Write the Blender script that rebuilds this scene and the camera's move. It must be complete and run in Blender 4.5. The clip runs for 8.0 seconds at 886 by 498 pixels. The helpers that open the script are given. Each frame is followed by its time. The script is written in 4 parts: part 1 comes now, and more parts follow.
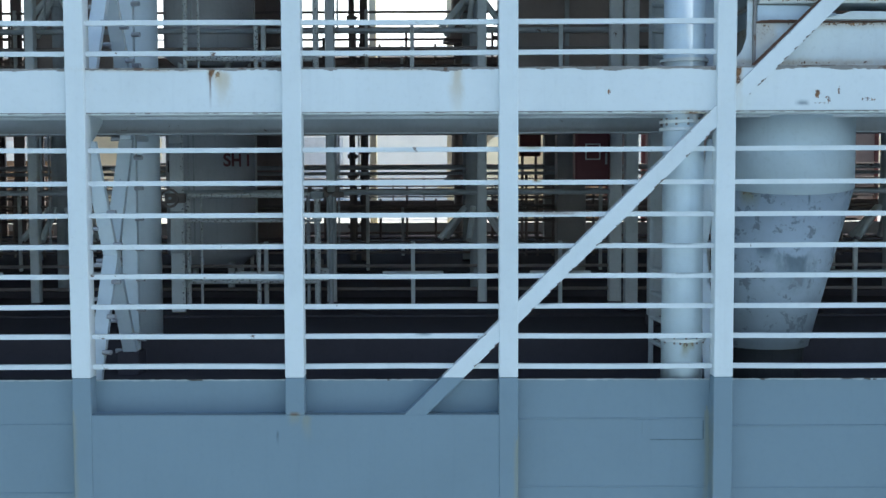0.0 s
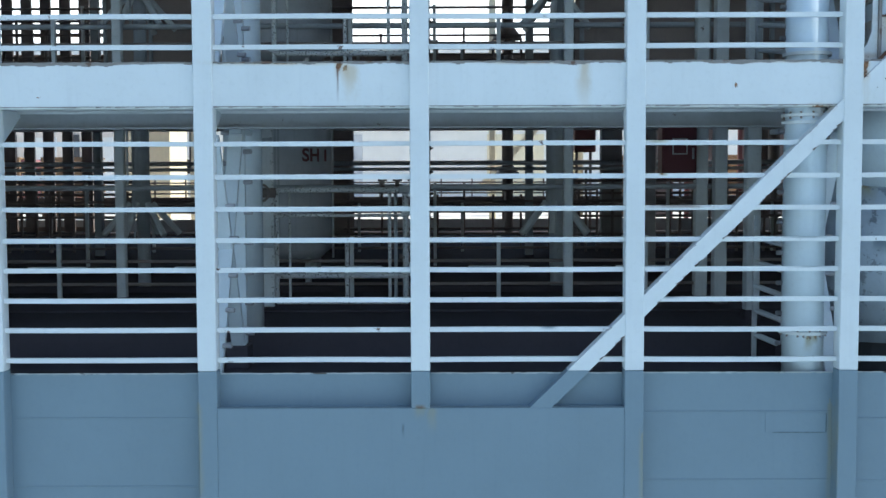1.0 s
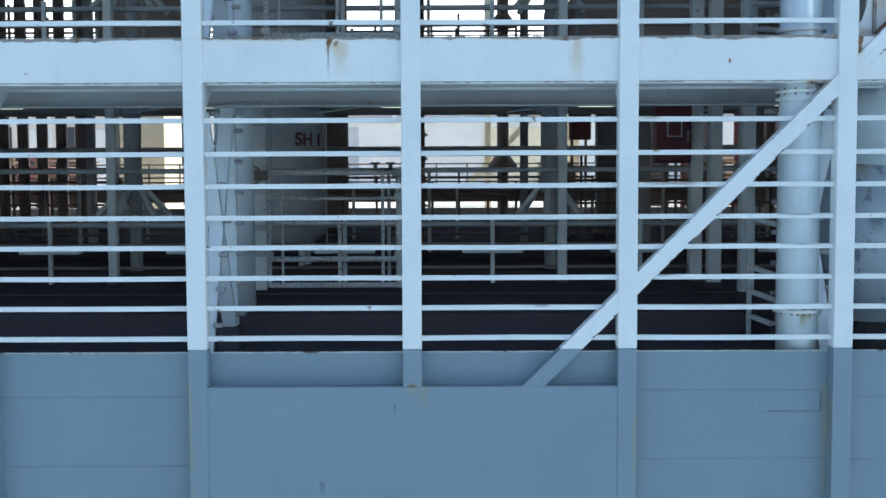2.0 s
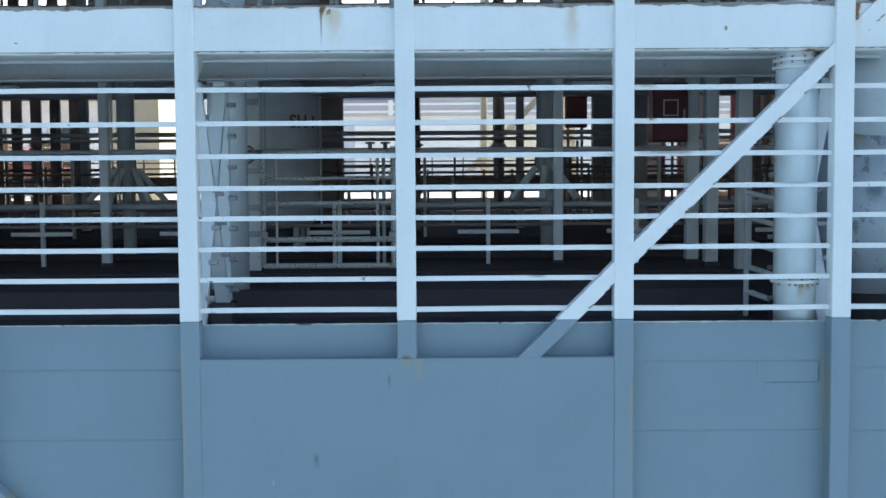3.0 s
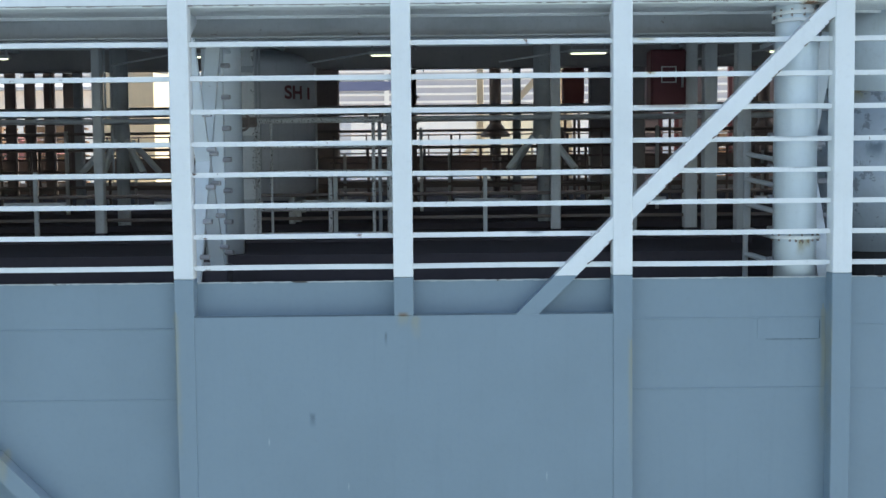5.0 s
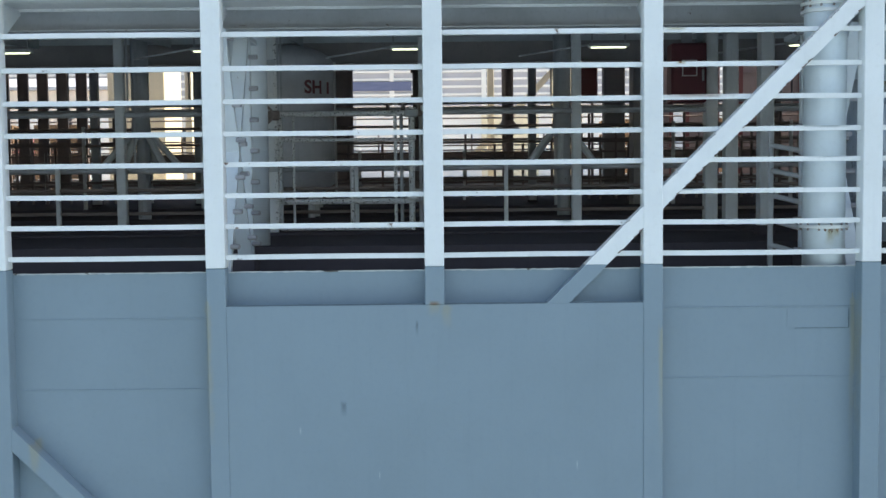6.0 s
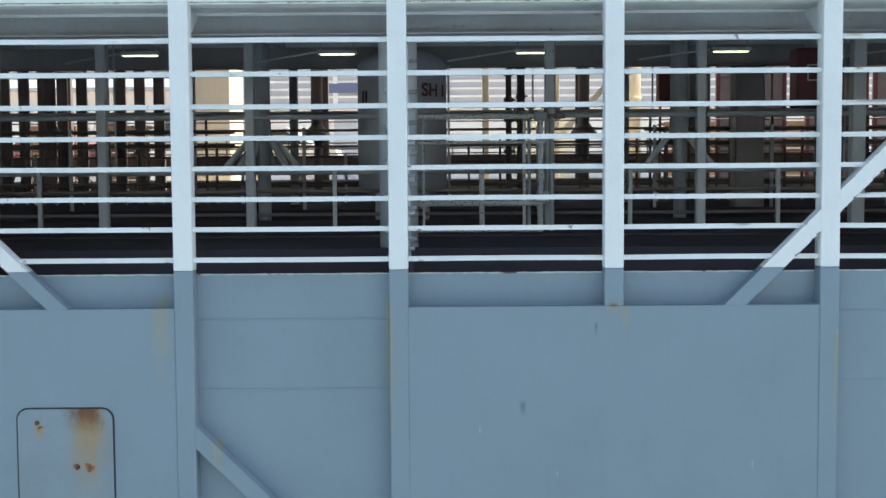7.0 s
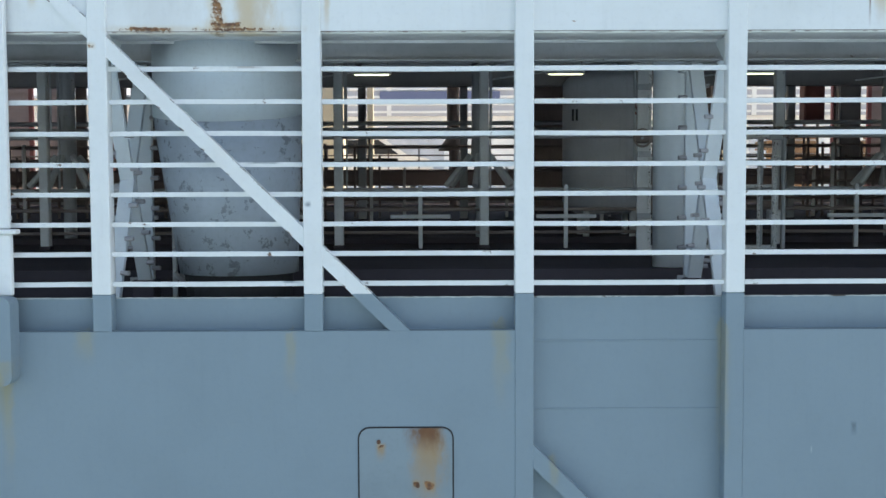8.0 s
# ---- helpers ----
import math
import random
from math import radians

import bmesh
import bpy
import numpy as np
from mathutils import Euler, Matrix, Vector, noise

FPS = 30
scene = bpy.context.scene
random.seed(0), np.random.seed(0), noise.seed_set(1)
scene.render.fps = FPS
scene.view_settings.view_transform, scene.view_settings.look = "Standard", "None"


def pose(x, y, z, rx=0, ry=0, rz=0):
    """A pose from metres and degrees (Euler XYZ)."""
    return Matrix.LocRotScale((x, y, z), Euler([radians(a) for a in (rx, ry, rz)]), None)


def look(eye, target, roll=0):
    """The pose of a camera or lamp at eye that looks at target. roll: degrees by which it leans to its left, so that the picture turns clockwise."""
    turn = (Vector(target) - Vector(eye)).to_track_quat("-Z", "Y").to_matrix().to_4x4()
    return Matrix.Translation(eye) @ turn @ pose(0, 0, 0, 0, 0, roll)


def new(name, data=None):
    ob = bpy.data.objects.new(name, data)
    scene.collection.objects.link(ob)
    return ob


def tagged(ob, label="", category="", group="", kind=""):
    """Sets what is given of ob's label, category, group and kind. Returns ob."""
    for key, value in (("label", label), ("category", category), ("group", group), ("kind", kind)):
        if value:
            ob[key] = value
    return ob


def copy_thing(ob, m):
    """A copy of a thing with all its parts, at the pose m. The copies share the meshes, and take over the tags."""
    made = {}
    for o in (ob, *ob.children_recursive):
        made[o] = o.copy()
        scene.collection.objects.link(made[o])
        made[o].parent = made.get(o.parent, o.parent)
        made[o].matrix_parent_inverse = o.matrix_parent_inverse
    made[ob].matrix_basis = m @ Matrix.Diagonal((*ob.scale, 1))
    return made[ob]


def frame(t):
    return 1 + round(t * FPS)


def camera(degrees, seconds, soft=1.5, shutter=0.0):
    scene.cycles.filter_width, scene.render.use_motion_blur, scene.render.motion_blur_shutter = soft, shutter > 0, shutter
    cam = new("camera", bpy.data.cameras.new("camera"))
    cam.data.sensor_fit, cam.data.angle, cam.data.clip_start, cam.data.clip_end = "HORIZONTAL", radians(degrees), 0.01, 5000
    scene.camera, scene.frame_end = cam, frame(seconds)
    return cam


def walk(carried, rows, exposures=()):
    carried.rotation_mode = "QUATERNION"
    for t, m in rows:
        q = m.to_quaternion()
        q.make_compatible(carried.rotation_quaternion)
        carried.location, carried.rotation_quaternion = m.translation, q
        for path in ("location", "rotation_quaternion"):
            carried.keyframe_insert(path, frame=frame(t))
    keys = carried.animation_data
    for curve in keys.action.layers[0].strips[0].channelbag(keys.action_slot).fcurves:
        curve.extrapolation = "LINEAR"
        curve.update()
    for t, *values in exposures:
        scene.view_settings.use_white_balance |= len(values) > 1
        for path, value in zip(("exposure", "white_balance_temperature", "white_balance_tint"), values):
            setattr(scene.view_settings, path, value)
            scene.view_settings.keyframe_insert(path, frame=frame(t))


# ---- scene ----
cam = camera(44.4, 8.0)
PATH = [
    (0, (1.239, -8.03, 2.434), (1.225, -6.033, 2.315), -0.2),
    (0.2, (0.808, -8.037, 2.431), (0.792, -6.04, 2.312), -0.2),
    (0.3, (0.662, -8.04, 2.429), (0.645, -6.044, 2.311), -0.2),
    (0.5, (0.482, -8.047, 2.426), (0.465, -6.051, 2.308), -0.2),
    (0.7, (0.377, -8.049, 2.417), (0.364, -6.053, 2.297), -0.2),
    (1, (0.283, -8.05, 2.404), (0.273, -6.054, 2.281), -0.2),
    (1.5, (0.298, -8.022, 2.391), (0.29, -6.027, 2.26), -0.2),
    (1.7, (0.312, -8.011, 2.347), (0.305, -6.015, 2.216), -0.2),
    (2.8, (0.338, -7.949, 2.058), (0.337, -5.953, 1.933), -0.4),
    (3, (0.342, -7.937, 2.013), (0.342, -5.94, 1.889), -0.4),
    (3.5, (0.336, -7.9, 1.877), (0.338, -5.903, 1.763), -0.5),
    (4, (0.351, -7.87, 1.822), (0.351, -5.874, 1.692), -0.5),
    (4.2, (0.355, -7.87, 1.785), (0.356, -5.874, 1.655), -0.5),
    (5.3, (0.329, -7.871, 1.681), (0.337, -5.875, 1.554), -0.6),
    (5.5, (0.317, -7.871, 1.66), (0.326, -5.875, 1.534), -0.6),
    (6, (0.111, -7.903, 1.611), (0.117, -5.907, 1.487), -0.6),
    (6.5, (-0.402, -7.955, 1.597), (-0.391, -5.959, 1.476), -0.5),
    (7, (-1.184, -8.021, 1.635), (-1.187, -6.024, 1.513), -0.4),
    (7.5, (-2.32, -8.108, 1.711), (-2.324, -6.112, 1.591), -0.4),
    (7.8, (-3.166, -8.151, 1.77), (-3.161, -6.155, 1.652), -0.3),
    (8, (-3.777, -8.184, 1.804), (-3.768, -6.187, 1.689), -0.2),
]
walk(cam, [(t, look(eye, target, roll)) for t, eye, target, roll in PATH],
     exposures=[(0.0, 0.64, 6250, 3), (1.5, 0.69, 6100, 4), (3.0, 0.79, 6150, 5), (3.5, 0.84, 6550, 7), (4.2, 0.87, 6800, 8), (5.5, 0.92, 7100, 9), (8.0, 0.90, 7250, 9)])

# ---- world and sun ----
world = bpy.data.worlds.new("sky")
scene.world = world
world.use_nodes = True
wn = world.node_tree
sky = wn.nodes.new("ShaderNodeTexSky")
sky.sky_type, sky.sun_disc = "NISHITA", False
sky.sun_elevation, sky.sun_rotation = radians(56), radians(80)
wn.links.new(sky.outputs[0], wn.nodes["Background"].inputs[0])
wn.nodes["Background"].inputs[1].default_value = 0.15
sun = new("sun", bpy.data.lights.new("sun", "SUN"))
sun.data.energy, sun.data.angle, sun.data.color = 4.0, radians(0.5), (1.0, 0.95, 0.86)
sun.matrix_world = look((0, 0, 0), (-0.55, -0.10, -0.83))

# ---- plan ----
PITCH, FIRST, POST = 1.598, 0.071, 0.142
RAILS = (1.07, 1.298, 1.522, 1.749, 1.973, 2.207, 2.446, 2.692)
UPPER = (3.405, 3.63)
BEAM0, BEAM1 = 2.966, 3.287          # edge girder
HULLTOP, LEDGE = 0.958, 0.712
WEST, EAST, FAR = -16.0, 14.0, 12.6  # extent of the ship


def post_x(k):
    return FIRST + PITCH * k


def deck_z(y):
    return 0.80 if y < 1.75 else 0.975 + 0.04 * y    # a sunk waterway along the side


def ceil_z(y):
    return 3.06 + 0.062 * y


# ---- materials ----
def nodes_of(name):
    m = bpy.data.materials.new(name)
    m.use_nodes = True
    return m, m.node_tree.nodes, m.node_tree.links, m.node_tree.nodes["Principled BSDF"]


def math_node(n, l, op, a, b=None, clamp=False):
    q = n.new("ShaderNodeMath")
    q.operation, q.use_clamp = op, clamp
    for i, v in enumerate((a, b)):
        if v is None:
            continue
        if isinstance(v, (int, float)):
            q.inputs[i].default_value = v
        else:
            l.new(v, q.inputs[i])
    return q.outputs[0]


def noise_node(n, l, vec, scale, detail=4.0, rough=0.6, stretch=None):
    q = n.new("ShaderNodeTexNoise")
    q.inputs["Scale"].default_value, q.inputs["Detail"].default_value, q.inputs["Roughness"].default_value = scale, detail, rough
    if stretch:
        mp = n.new("ShaderNodeMapping")
        mp.inputs["Scale"].default_value = stretch
        l.new(vec, mp.inputs[0])
        vec = mp.outputs[0]
    l.new(vec, q.inputs["Vector"])
    return q.outputs["Fac"]


def ramp(n, l, fac, lo, hi):
    q = n.new("ShaderNodeMapRange")
    q.interpolation_type = "SMOOTHSTEP"
    q.inputs["From Min"].default_value, q.inputs["From Max"].default_value = lo, hi
    l.new(fac, q.inputs["Value"])
    return q.outputs[0]


def mix(n, l, fac, a, b):
    q = n.new("ShaderNodeMix")
    q.data_type = "RGBA"
    for i, v in ((0, fac), (6, a), (7, b)):
        if isinstance(v, (int, float)):
            q.inputs[i].default_value = v
        elif isinstance(v, tuple):
            q.inputs[i].default_value = (*v, 1)
        else:
            l.new(v, q.inputs[i])
    return q.outputs[2]


OCHRE = (0.35, 0.29, 0.11)
SCUFF, PALE = (0.10, 0.14, 0.17), (0.6, 0.66, 0.7)


def paint(name, base, dirt=0.25, chips=0.0, rough=0.5, stains=(), streaks=0.0, bump=0.15, metal=0.0, dents=0.0, yellow=0.75, shine=0.5, fleck=7.5, under=(0.16, 0.10, 0.075), ochre=None):
    """Weathered ship paint: mottled tone, rain streaks, chips, and rust runs (x, top z, width, length, rust) placed in the world."""
    m, n, l, b = nodes_of(name)
    pos = n.new("ShaderNodeNewGeometry").outputs["Position"]
    wide = noise_node(n, l, pos, 1.3, 5)
    fine = noise_node(n, l, pos, 26, 6)
    dark = tuple(c * f for c, f in zip(base, (0.66, 0.66, 0.64)))
    col = mix(n, l, math_node(n, l, "MULTIPLY", ramp(n, l, wide, 0.35, 0.8), dirt * 1.6, True), base, dark)
    col = mix(n, l, math_node(n, l, "MULTIPLY", ramp(n, l, fine, 0.5, 0.8), dirt, True), col, dark)
    if streaks:
        run = noise_node(n, l, pos, 3.0, 5, 0.6, (6, 6, 0.35))
        col = mix(n, l, math_node(n, l, "MULTIPLY", ramp(n, l, run, 0.52, 0.75), streaks, True), col, tuple(c * 0.72 for c in base))
    height = math_node(n, l, "MULTIPLY", fine, 0.2)
    if stains:
        sep = n.new("ShaderNodeSeparateXYZ")
        l.new(pos, sep.inputs[0])
        wob = math_node(n, l, "SUBTRACT", noise_node(n, l, pos, 9, 5, 0.65, (1, 1, 0.45)), 0.5)
        grit = noise_node(n, l, pos, 55, 7, 0.75)
        blot = math_node(n, l, "ADD", 0.45, math_node(n, l, "MULTIPLY", noise_node(n, l, pos, 19, 4, 0.6), 1.1))
        for x, top, width, length, rust in stains:
            dx = math_node(n, l, "ADD", math_node(n, l, "SUBTRACT", sep.outputs[0], x), math_node(n, l, "MULTIPLY", wob, width * 1.6))
            side = ramp(n, l, math_node(n, l, "ABSOLUTE", dx), width, width * 0.15)
            down = math_node(n, l, "SUBTRACT", top, sep.outputs[2])
            down = math_node(n, l, "ADD", down, math_node(n, l, "MULTIPLY", wob, length * 0.7))
            fall = math_node(n, l, "MULTIPLY", ramp(n, l, down, length, length * 0.1), ramp(n, l, down, -0.03, 0.015))
            mask = math_node(n, l, "MULTIPLY", side, fall)
            if rust < 0 or 1.5 < rust < 3:
                col = mix(n, l, math_node(n, l, "MULTIPLY", mask, 0.8 if rust < 0 else 0.3, True), col, SCUFF if rust < 0 else PALE)
                continue
            if rust >= 5:
                col = mix(n, l, math_node(n, l, "MULTIPLY", mask, rust - 5, True), col, (0.15, 0.058, 0.02))
                continue
            if rust < 3:
                col = mix(n, l, math_node(n, l, "MULTIPLY", mask, yellow, True), col, ochre or OCHRE)
            mask = math_node(n, l, "MULTIPLY", mask, blot)
            hard = ramp(n, l, math_node(n, l, "ADD", math_node(n, l, "MULTIPLY", mask, rust if rust < 3 else rust - 3), math_node(n, l, "MULTIPLY", grit, 1.1)), 1.0, 1.06)
            col = mix(n, l, hard, col, mix(n, l, ramp(n, l, fine, 0.4, 0.6), (0.12, 0.052, 0.026), (0.30, 0.145, 0.06)))
    if chips:
        chip = ramp(n, l, noise_node(n, l, pos, fleck, 8, 0.72), 0.735 - chips * 0.1, 0.76 - chips * 0.1)
        col = mix(n, l, chip, col, under)
        height = math_node(n, l, "SUBTRACT", height, math_node(n, l, "MULTIPLY", chip, 0.5))
    if dents:
        height = math_node(n, l, "ADD", height, math_node(n, l, "MULTIPLY", noise_node(n, l, pos, 1.6, 2, 0.4), dents))
    l.new(col, b.inputs["Base Color"])
    l.new(math_node(n, l, "ADD", rough - 0.08, math_node(n, l, "MULTIPLY", fine, 0.2)), b.inputs["Roughness"])
    b.inputs["Metallic"].default_value, b.inputs["Specular IOR Level"].default_value = metal, shine
    bp = n.new("ShaderNodeBump")
    bp.inputs["Strength"].default_value, bp.inputs["Distance"].default_value = bump, 0.02
    l.new(height, bp.inputs["Height"])
    l.new(bp.outputs[0], b.inputs["Normal"])
    return m


def glow(name, colour, power):
    m, n, l, b = nodes_of(name)
    b.inputs["Base Color"].default_value = (*colour, 1)
    b.inputs["Emission Color"].default_value = (*colour, 1)
    b.inputs["Emission Strength"].default_value = power
    return m


WHITE = paint("white_topside_paint", (0.78, 0.80, 0.80), 0.16, 0.3, 0.58, streaks=0.14, yellow=0.6, ochre=(0.60, 0.46, 0.28), stains=[
    (-0.52, 3.30, 0.045, 0.17, 0.74), (-0.53, 3.29, 0.014, 0.36, 5.85), (-0.52, 3.29, 0.035, 0.14, 5.6), (-0.47, 3.27, 0.035, 0.16, 0.62), (-0.43, 3.25, 0.075, 0.30, 0.0), (1.29, 3.30, 0.075, 0.42, 0.0), (2.41, 3.14, 0.03, 0.12, 3.5), (0.9, 3.29, 0.5, 0.03, 0.55), (-1.0, 3.29, 0.6, 0.03, 0.55), (2.6, 3.29, 0.4, 0.025, 0.5), (-2.75, 3.045, 0.05, 0.03, 3.5), (3.01, 1.24, 0.07, 0.16, 0.40), (3.05, 2.96, 0.12, 0.06, 0.62),
    (3.94, 3.12, 0.045, 0.14, 3.62), (4.02, 3.07, 0.05, 0.08, 3.56), (4.10, 3.14, 0.022, 0.13, 3.6), (3.98, 3.03, 0.12, 0.035, 3.5), (4.33, 3.06, 0.11, 0.09, 3.5), (3.83, 3.03, 0.06, 0.03, -1), (3.36, 3.40, 0.045, 0.5, 0.72), (3.35, 3.33, 0.03, 0.35, 3.8), (-5.43, 3.7, 0.09, 1.9, 0.60), (-5.85, 3.7, 0.40, 1.9, 5.10), (-5.17, 3.7, 0.17, 1.9, 5.18),
    (-5.14, 3.7, 0.25, 1.9, 0.34), (-5.2, 3.7, 0.10, 1.9, 0.2), (-5.95, 3.0, 0.40, 0.07, 0.64), (-5.36, 3.04, 0.24, 0.12, 0.66), (-5.25, 2.995, 0.6, 0.06, 0.60), (-6.8, 3.30, 0.06, 0.2, 0.5), (-4.6, 3.2, 0.03, 0.3, 0.1),
    (-4.757, 1.68, 0.03, 0.035, -1), (-6.36, 2.87, 0.05, 0.05, 0.6)])
RAILW = paint("white_rail_paint", (0.78, 0.80, 0.80), 0.25, 0.95, 0.45, stains=[
    (1.04, 1.322, 0.10, 0.030, -1), (1.90, 1.545, 0.16, 0.024, -1), (1.84, 2.708, 0.10, 0.026, 0.5), (2.00, 2.228, 0.29, 0.034, 5.75), (2.95, 1.996, 0.25, 0.026, -1), (2.35, 1.996, 0.16, 0.016, 5.5),
    (2.98, 1.772, 0.22, 0.020, -1), (1.88, 2.466, 0.05, 0.030, 0.6), (-5.22, 2.712, 0.16, 0.022, 5.6), (-5.10, 1.992, 0.20, 0.018, -1), (-4.90, 1.088, 0.09, 0.022, -1), (0.62, 1.546, 0.06, 0.016, 5.5), (-0.35, 2.712, 0.10, 0.016, 5.4)])
GREY = paint("grey_blue_hull_paint", (0.215, 0.285, 0.335), 0.12, 0.0, 0.5, streaks=0.1, dents=0.9, bump=0.25, yellow=0.34, stains=[
    (0.07, 0.72, 0.07, 0.12, 0.0), (-0.06, 0.575, 0.015, 0.11, -1), (0.07, 0.722, 0.05, 0.022, 5.85), (0.16, 0.70, 0.05, 0.20, 0.0), (-3.30, 0.72, 0.09, 0.70, 0.0), (-1.60, 0.70, 0.05, 1.3, 0.0),
    (1.73, 0.6, 0.035, 1.2, 0.0), (3.18, 0.7, 0.03, 1.4, 0.1), (-4.90, 0.70, 0.07, 0.55, 0.0), (-6.45, 0.72, 0.10, 0.3, 0.0),
    (-7.1, 0.45, 0.12, 0.6, 0.3), (-7.02, 0.52, 0.10, 0.22, 0.0), (-7.05, 0.40, 0.06, 1.0, 0.0), (-0.61, -0.005, 0.030, 0.12, -1), (-0.93, -0.20, 0.010, 0.05, 2), (-0.35, -0.54, 0.007, 0.05, 2), (1.11, -0.47, 0.008, 0.07, 2), (-2.9, -0.3, 0.05, 0.3, 0.0)])
HATCH = paint("grey_hatch_paint", (0.225, 0.288, 0.328), 0.25, 0.2, 0.5, streaks=0.1, ochre=(0.38, 0.23, 0.085), stains=[
    (-3.86, -0.03, 0.17, 0.80, 0.2), (-3.88, -0.03, 0.19, 0.22, 5.9), (-3.88, -0.03, 0.17, 0.09, 5.8), (-4.22, -0.15, 0.05, 0.16, 0.55), (-3.85, -0.45, 0.06, 0.10, 0.85), (-3.95, -0.45, 0.04, 0.07, 0.8)])
PIPE = paint("blue_white_pipe_paint", (0.74, 0.82, 0.88), 0.2, 0.4, 0.45, streaks=0.2, stains=[(3.02, 1.235, 0.06, 0.16, 0.45), (2.97, 1.24, 0.05, 0.05, 3.6), (3.07, 1.24, 0.03, 0.09, 0.6), (3.05, 2.83, 0.05, 0.06, 3.55), (2.95, 2.86, 0.06, 0.05, 3.5)])
INNER = paint("dull_white_paint", (0.80, 0.81, 0.82), 0.4, 0.55, 0.55, streaks=0.3)
NEARW = paint("glossy_white_paint", (0.78, 0.84, 0.89), 0.15, 0.35, 0.4, streaks=0.12)
# cones: scuffed white, base darkened below COLLAR's to hold the taper's shade
DUCT = paint("scuffed_shaded_duct_paint", (0.45, 0.51, 0.58), 0.45, 1.7, 0.5, fleck=7, under=(0.24, 0.265, 0.30), streaks=0.2, stains=[(3.63, 2.41, 0.09, 0.22, 0.5), (3.56, 2.43, 0.06, 0.04, -1), (4.06, 2.34, 0.014, 0.10, -1), (3.98, 1.85, 0.20, 0.34, -1), (3.75, 1.95, 0.10, 0.16, -1)])
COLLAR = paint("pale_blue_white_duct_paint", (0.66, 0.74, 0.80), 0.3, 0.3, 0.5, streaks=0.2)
CASING = paint("rust_washed_white_paint", (0.74, 0.77, 0.77), 0.35, 0.4, 0.55, streaks=0.2, yellow=0.5, ochre=(0.50, 0.36, 0.22), stains=[
    (3.9, 3.345, 1.3, 0.08, 0.42), (4.3, 3.63, 1.3, 0.07, 0.5), (3.56, 3.64, 0.14, 0.40, 0.4), (3.9, 3.80, 1.2, 0.05, 0.5)])
GATE = paint("rust_flecked_white_paint", (0.82, 0.82, 0.82), 0.4, 1.7, 0.6, fleck=50, under=(0.07, 0.055, 0.05))
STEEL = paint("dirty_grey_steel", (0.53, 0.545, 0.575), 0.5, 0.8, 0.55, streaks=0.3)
DARK = paint("dark_brown_steel", (0.30, 0.245, 0.225), 0.4, 0.5, 0.6)
SOFFIT = paint("pale_blue_grey_soffit_paint", (0.74, 0.79, 0.82), 0.3, 0.3, 0.55)
DECK = paint("black_deck_coating", (0.085, 0.073, 0.085), 0.3, 0.0, 0.85, bump=0.4, shine=0.25)
RED = paint("faded_red_paint", (0.18, 0.046, 0.056), 0.35, 0.2, 0.5)
PANEL = paint("brown_panel_paint", (0.45, 0.36, 0.335), 0.4, 0.3, 0.6, streaks=0.3)
GIRDER = paint("grey_brown_girder_paint", (0.43, 0.39, 0.39), 0.5, 0.6, 0.6, streaks=0.3)
BROWN = paint("red_brown_paint", (0.27, 0.10, 0.095), 0.4, 0.3, 0.6)
CREAM = paint("cream_paint", (0.80, 0.70, 0.50), 0.2, 0.1, 0.55, streaks=0.2)
LETTER = paint("red_lettering", (0.33, 0.13, 0.14), 0.2, 0.2, 0.6)
MARK = paint("dark_marking", (0.06, 0.06, 0.065), 0.2, 0.0, 0.6)
SIGNW = paint("white_sign", (0.7, 0.7, 0.7), 0.2, 0.0, 0.5)
TIMBER = paint("weathered_timber", (0.30, 0.19, 0.11), 0.5, 0.2, 0.8, streaks=0.3)
RUBBER = paint("black_gasket", (0.03, 0.03, 0.032), 0.2, 0.0, 0.7)
# dark tone for the painted shade on the ledges and for the weld bead
SHADE_WELD = paint("ledge_shade_and_weld", (0.10, 0.14, 0.17), 0.4, 0.0, 0.8)
RUSTGRIME = paint("rusty_grime", (0.30, 0.27, 0.25), 0.8, 1.6, 0.8)
WORNEDGE = paint("worn_pale_edge", (0.50, 0.53, 0.54), 0.6, 1.5, 0.7, fleck=4, under=(0.10, 0.085, 0.075))
CHIP = paint("chipped_primer", (0.20, 0.15, 0.125), 0.6, 0.6, 0.8)
RUSTY = paint("rusted_metal", (0.13, 0.065, 0.04), 0.5, 0.3, 0.8)
TAN = paint("tan_wall_paint", (0.80, 0.70, 0.61), 0.3, 0.0, 0.7, streaks=0.2)
CLAD = paint("white_cladding", (0.80, 0.78, 0.74), 0.15, 0.0, 0.5, streaks=0.15)
BLUE = paint("blue_cladding", (0.12, 0.14, 0.24), 0.15, 0.0, 0.5)
LOUVRE = paint("grey_louvre_paint", (0.46, 0.45, 0.48), 0.15, 0.0, 0.5)
TANK = paint("grimy_white_tank_paint", (0.74, 0.74, 0.79), 0.35, 0.5, 0.6, streaks=0.4)
CONCRETE = paint("pale_concrete", (0.60, 0.57, 0.52), 0.35, 0.0, 0.85)
WATER = paint("pale_harbour_water", (0.27, 0.36, 0.41), 0.2, 0.0, 0.15, dents=0.5)
TUBE = glow("lamp_tube", (0.90, 1.0, 0.76), 1.1)


# ---- mesh helpers ----
def finish(bm, name, material, parent=None, label="", smooth=False):
    me = bpy.data.meshes.new(name)
    bmesh.ops.recalc_face_normals(bm, faces=bm.faces)
    if smooth:
        for f in bm.faces:
            f.smooth = len(f.verts) == 4
    bm.to_mesh(me)
    bm.free()
    me.materials.append(material)
    ob = new(name, me)
    if parent is not None:
        ob.parent = parent
    if label:
        ob["label"] = label
    return ob


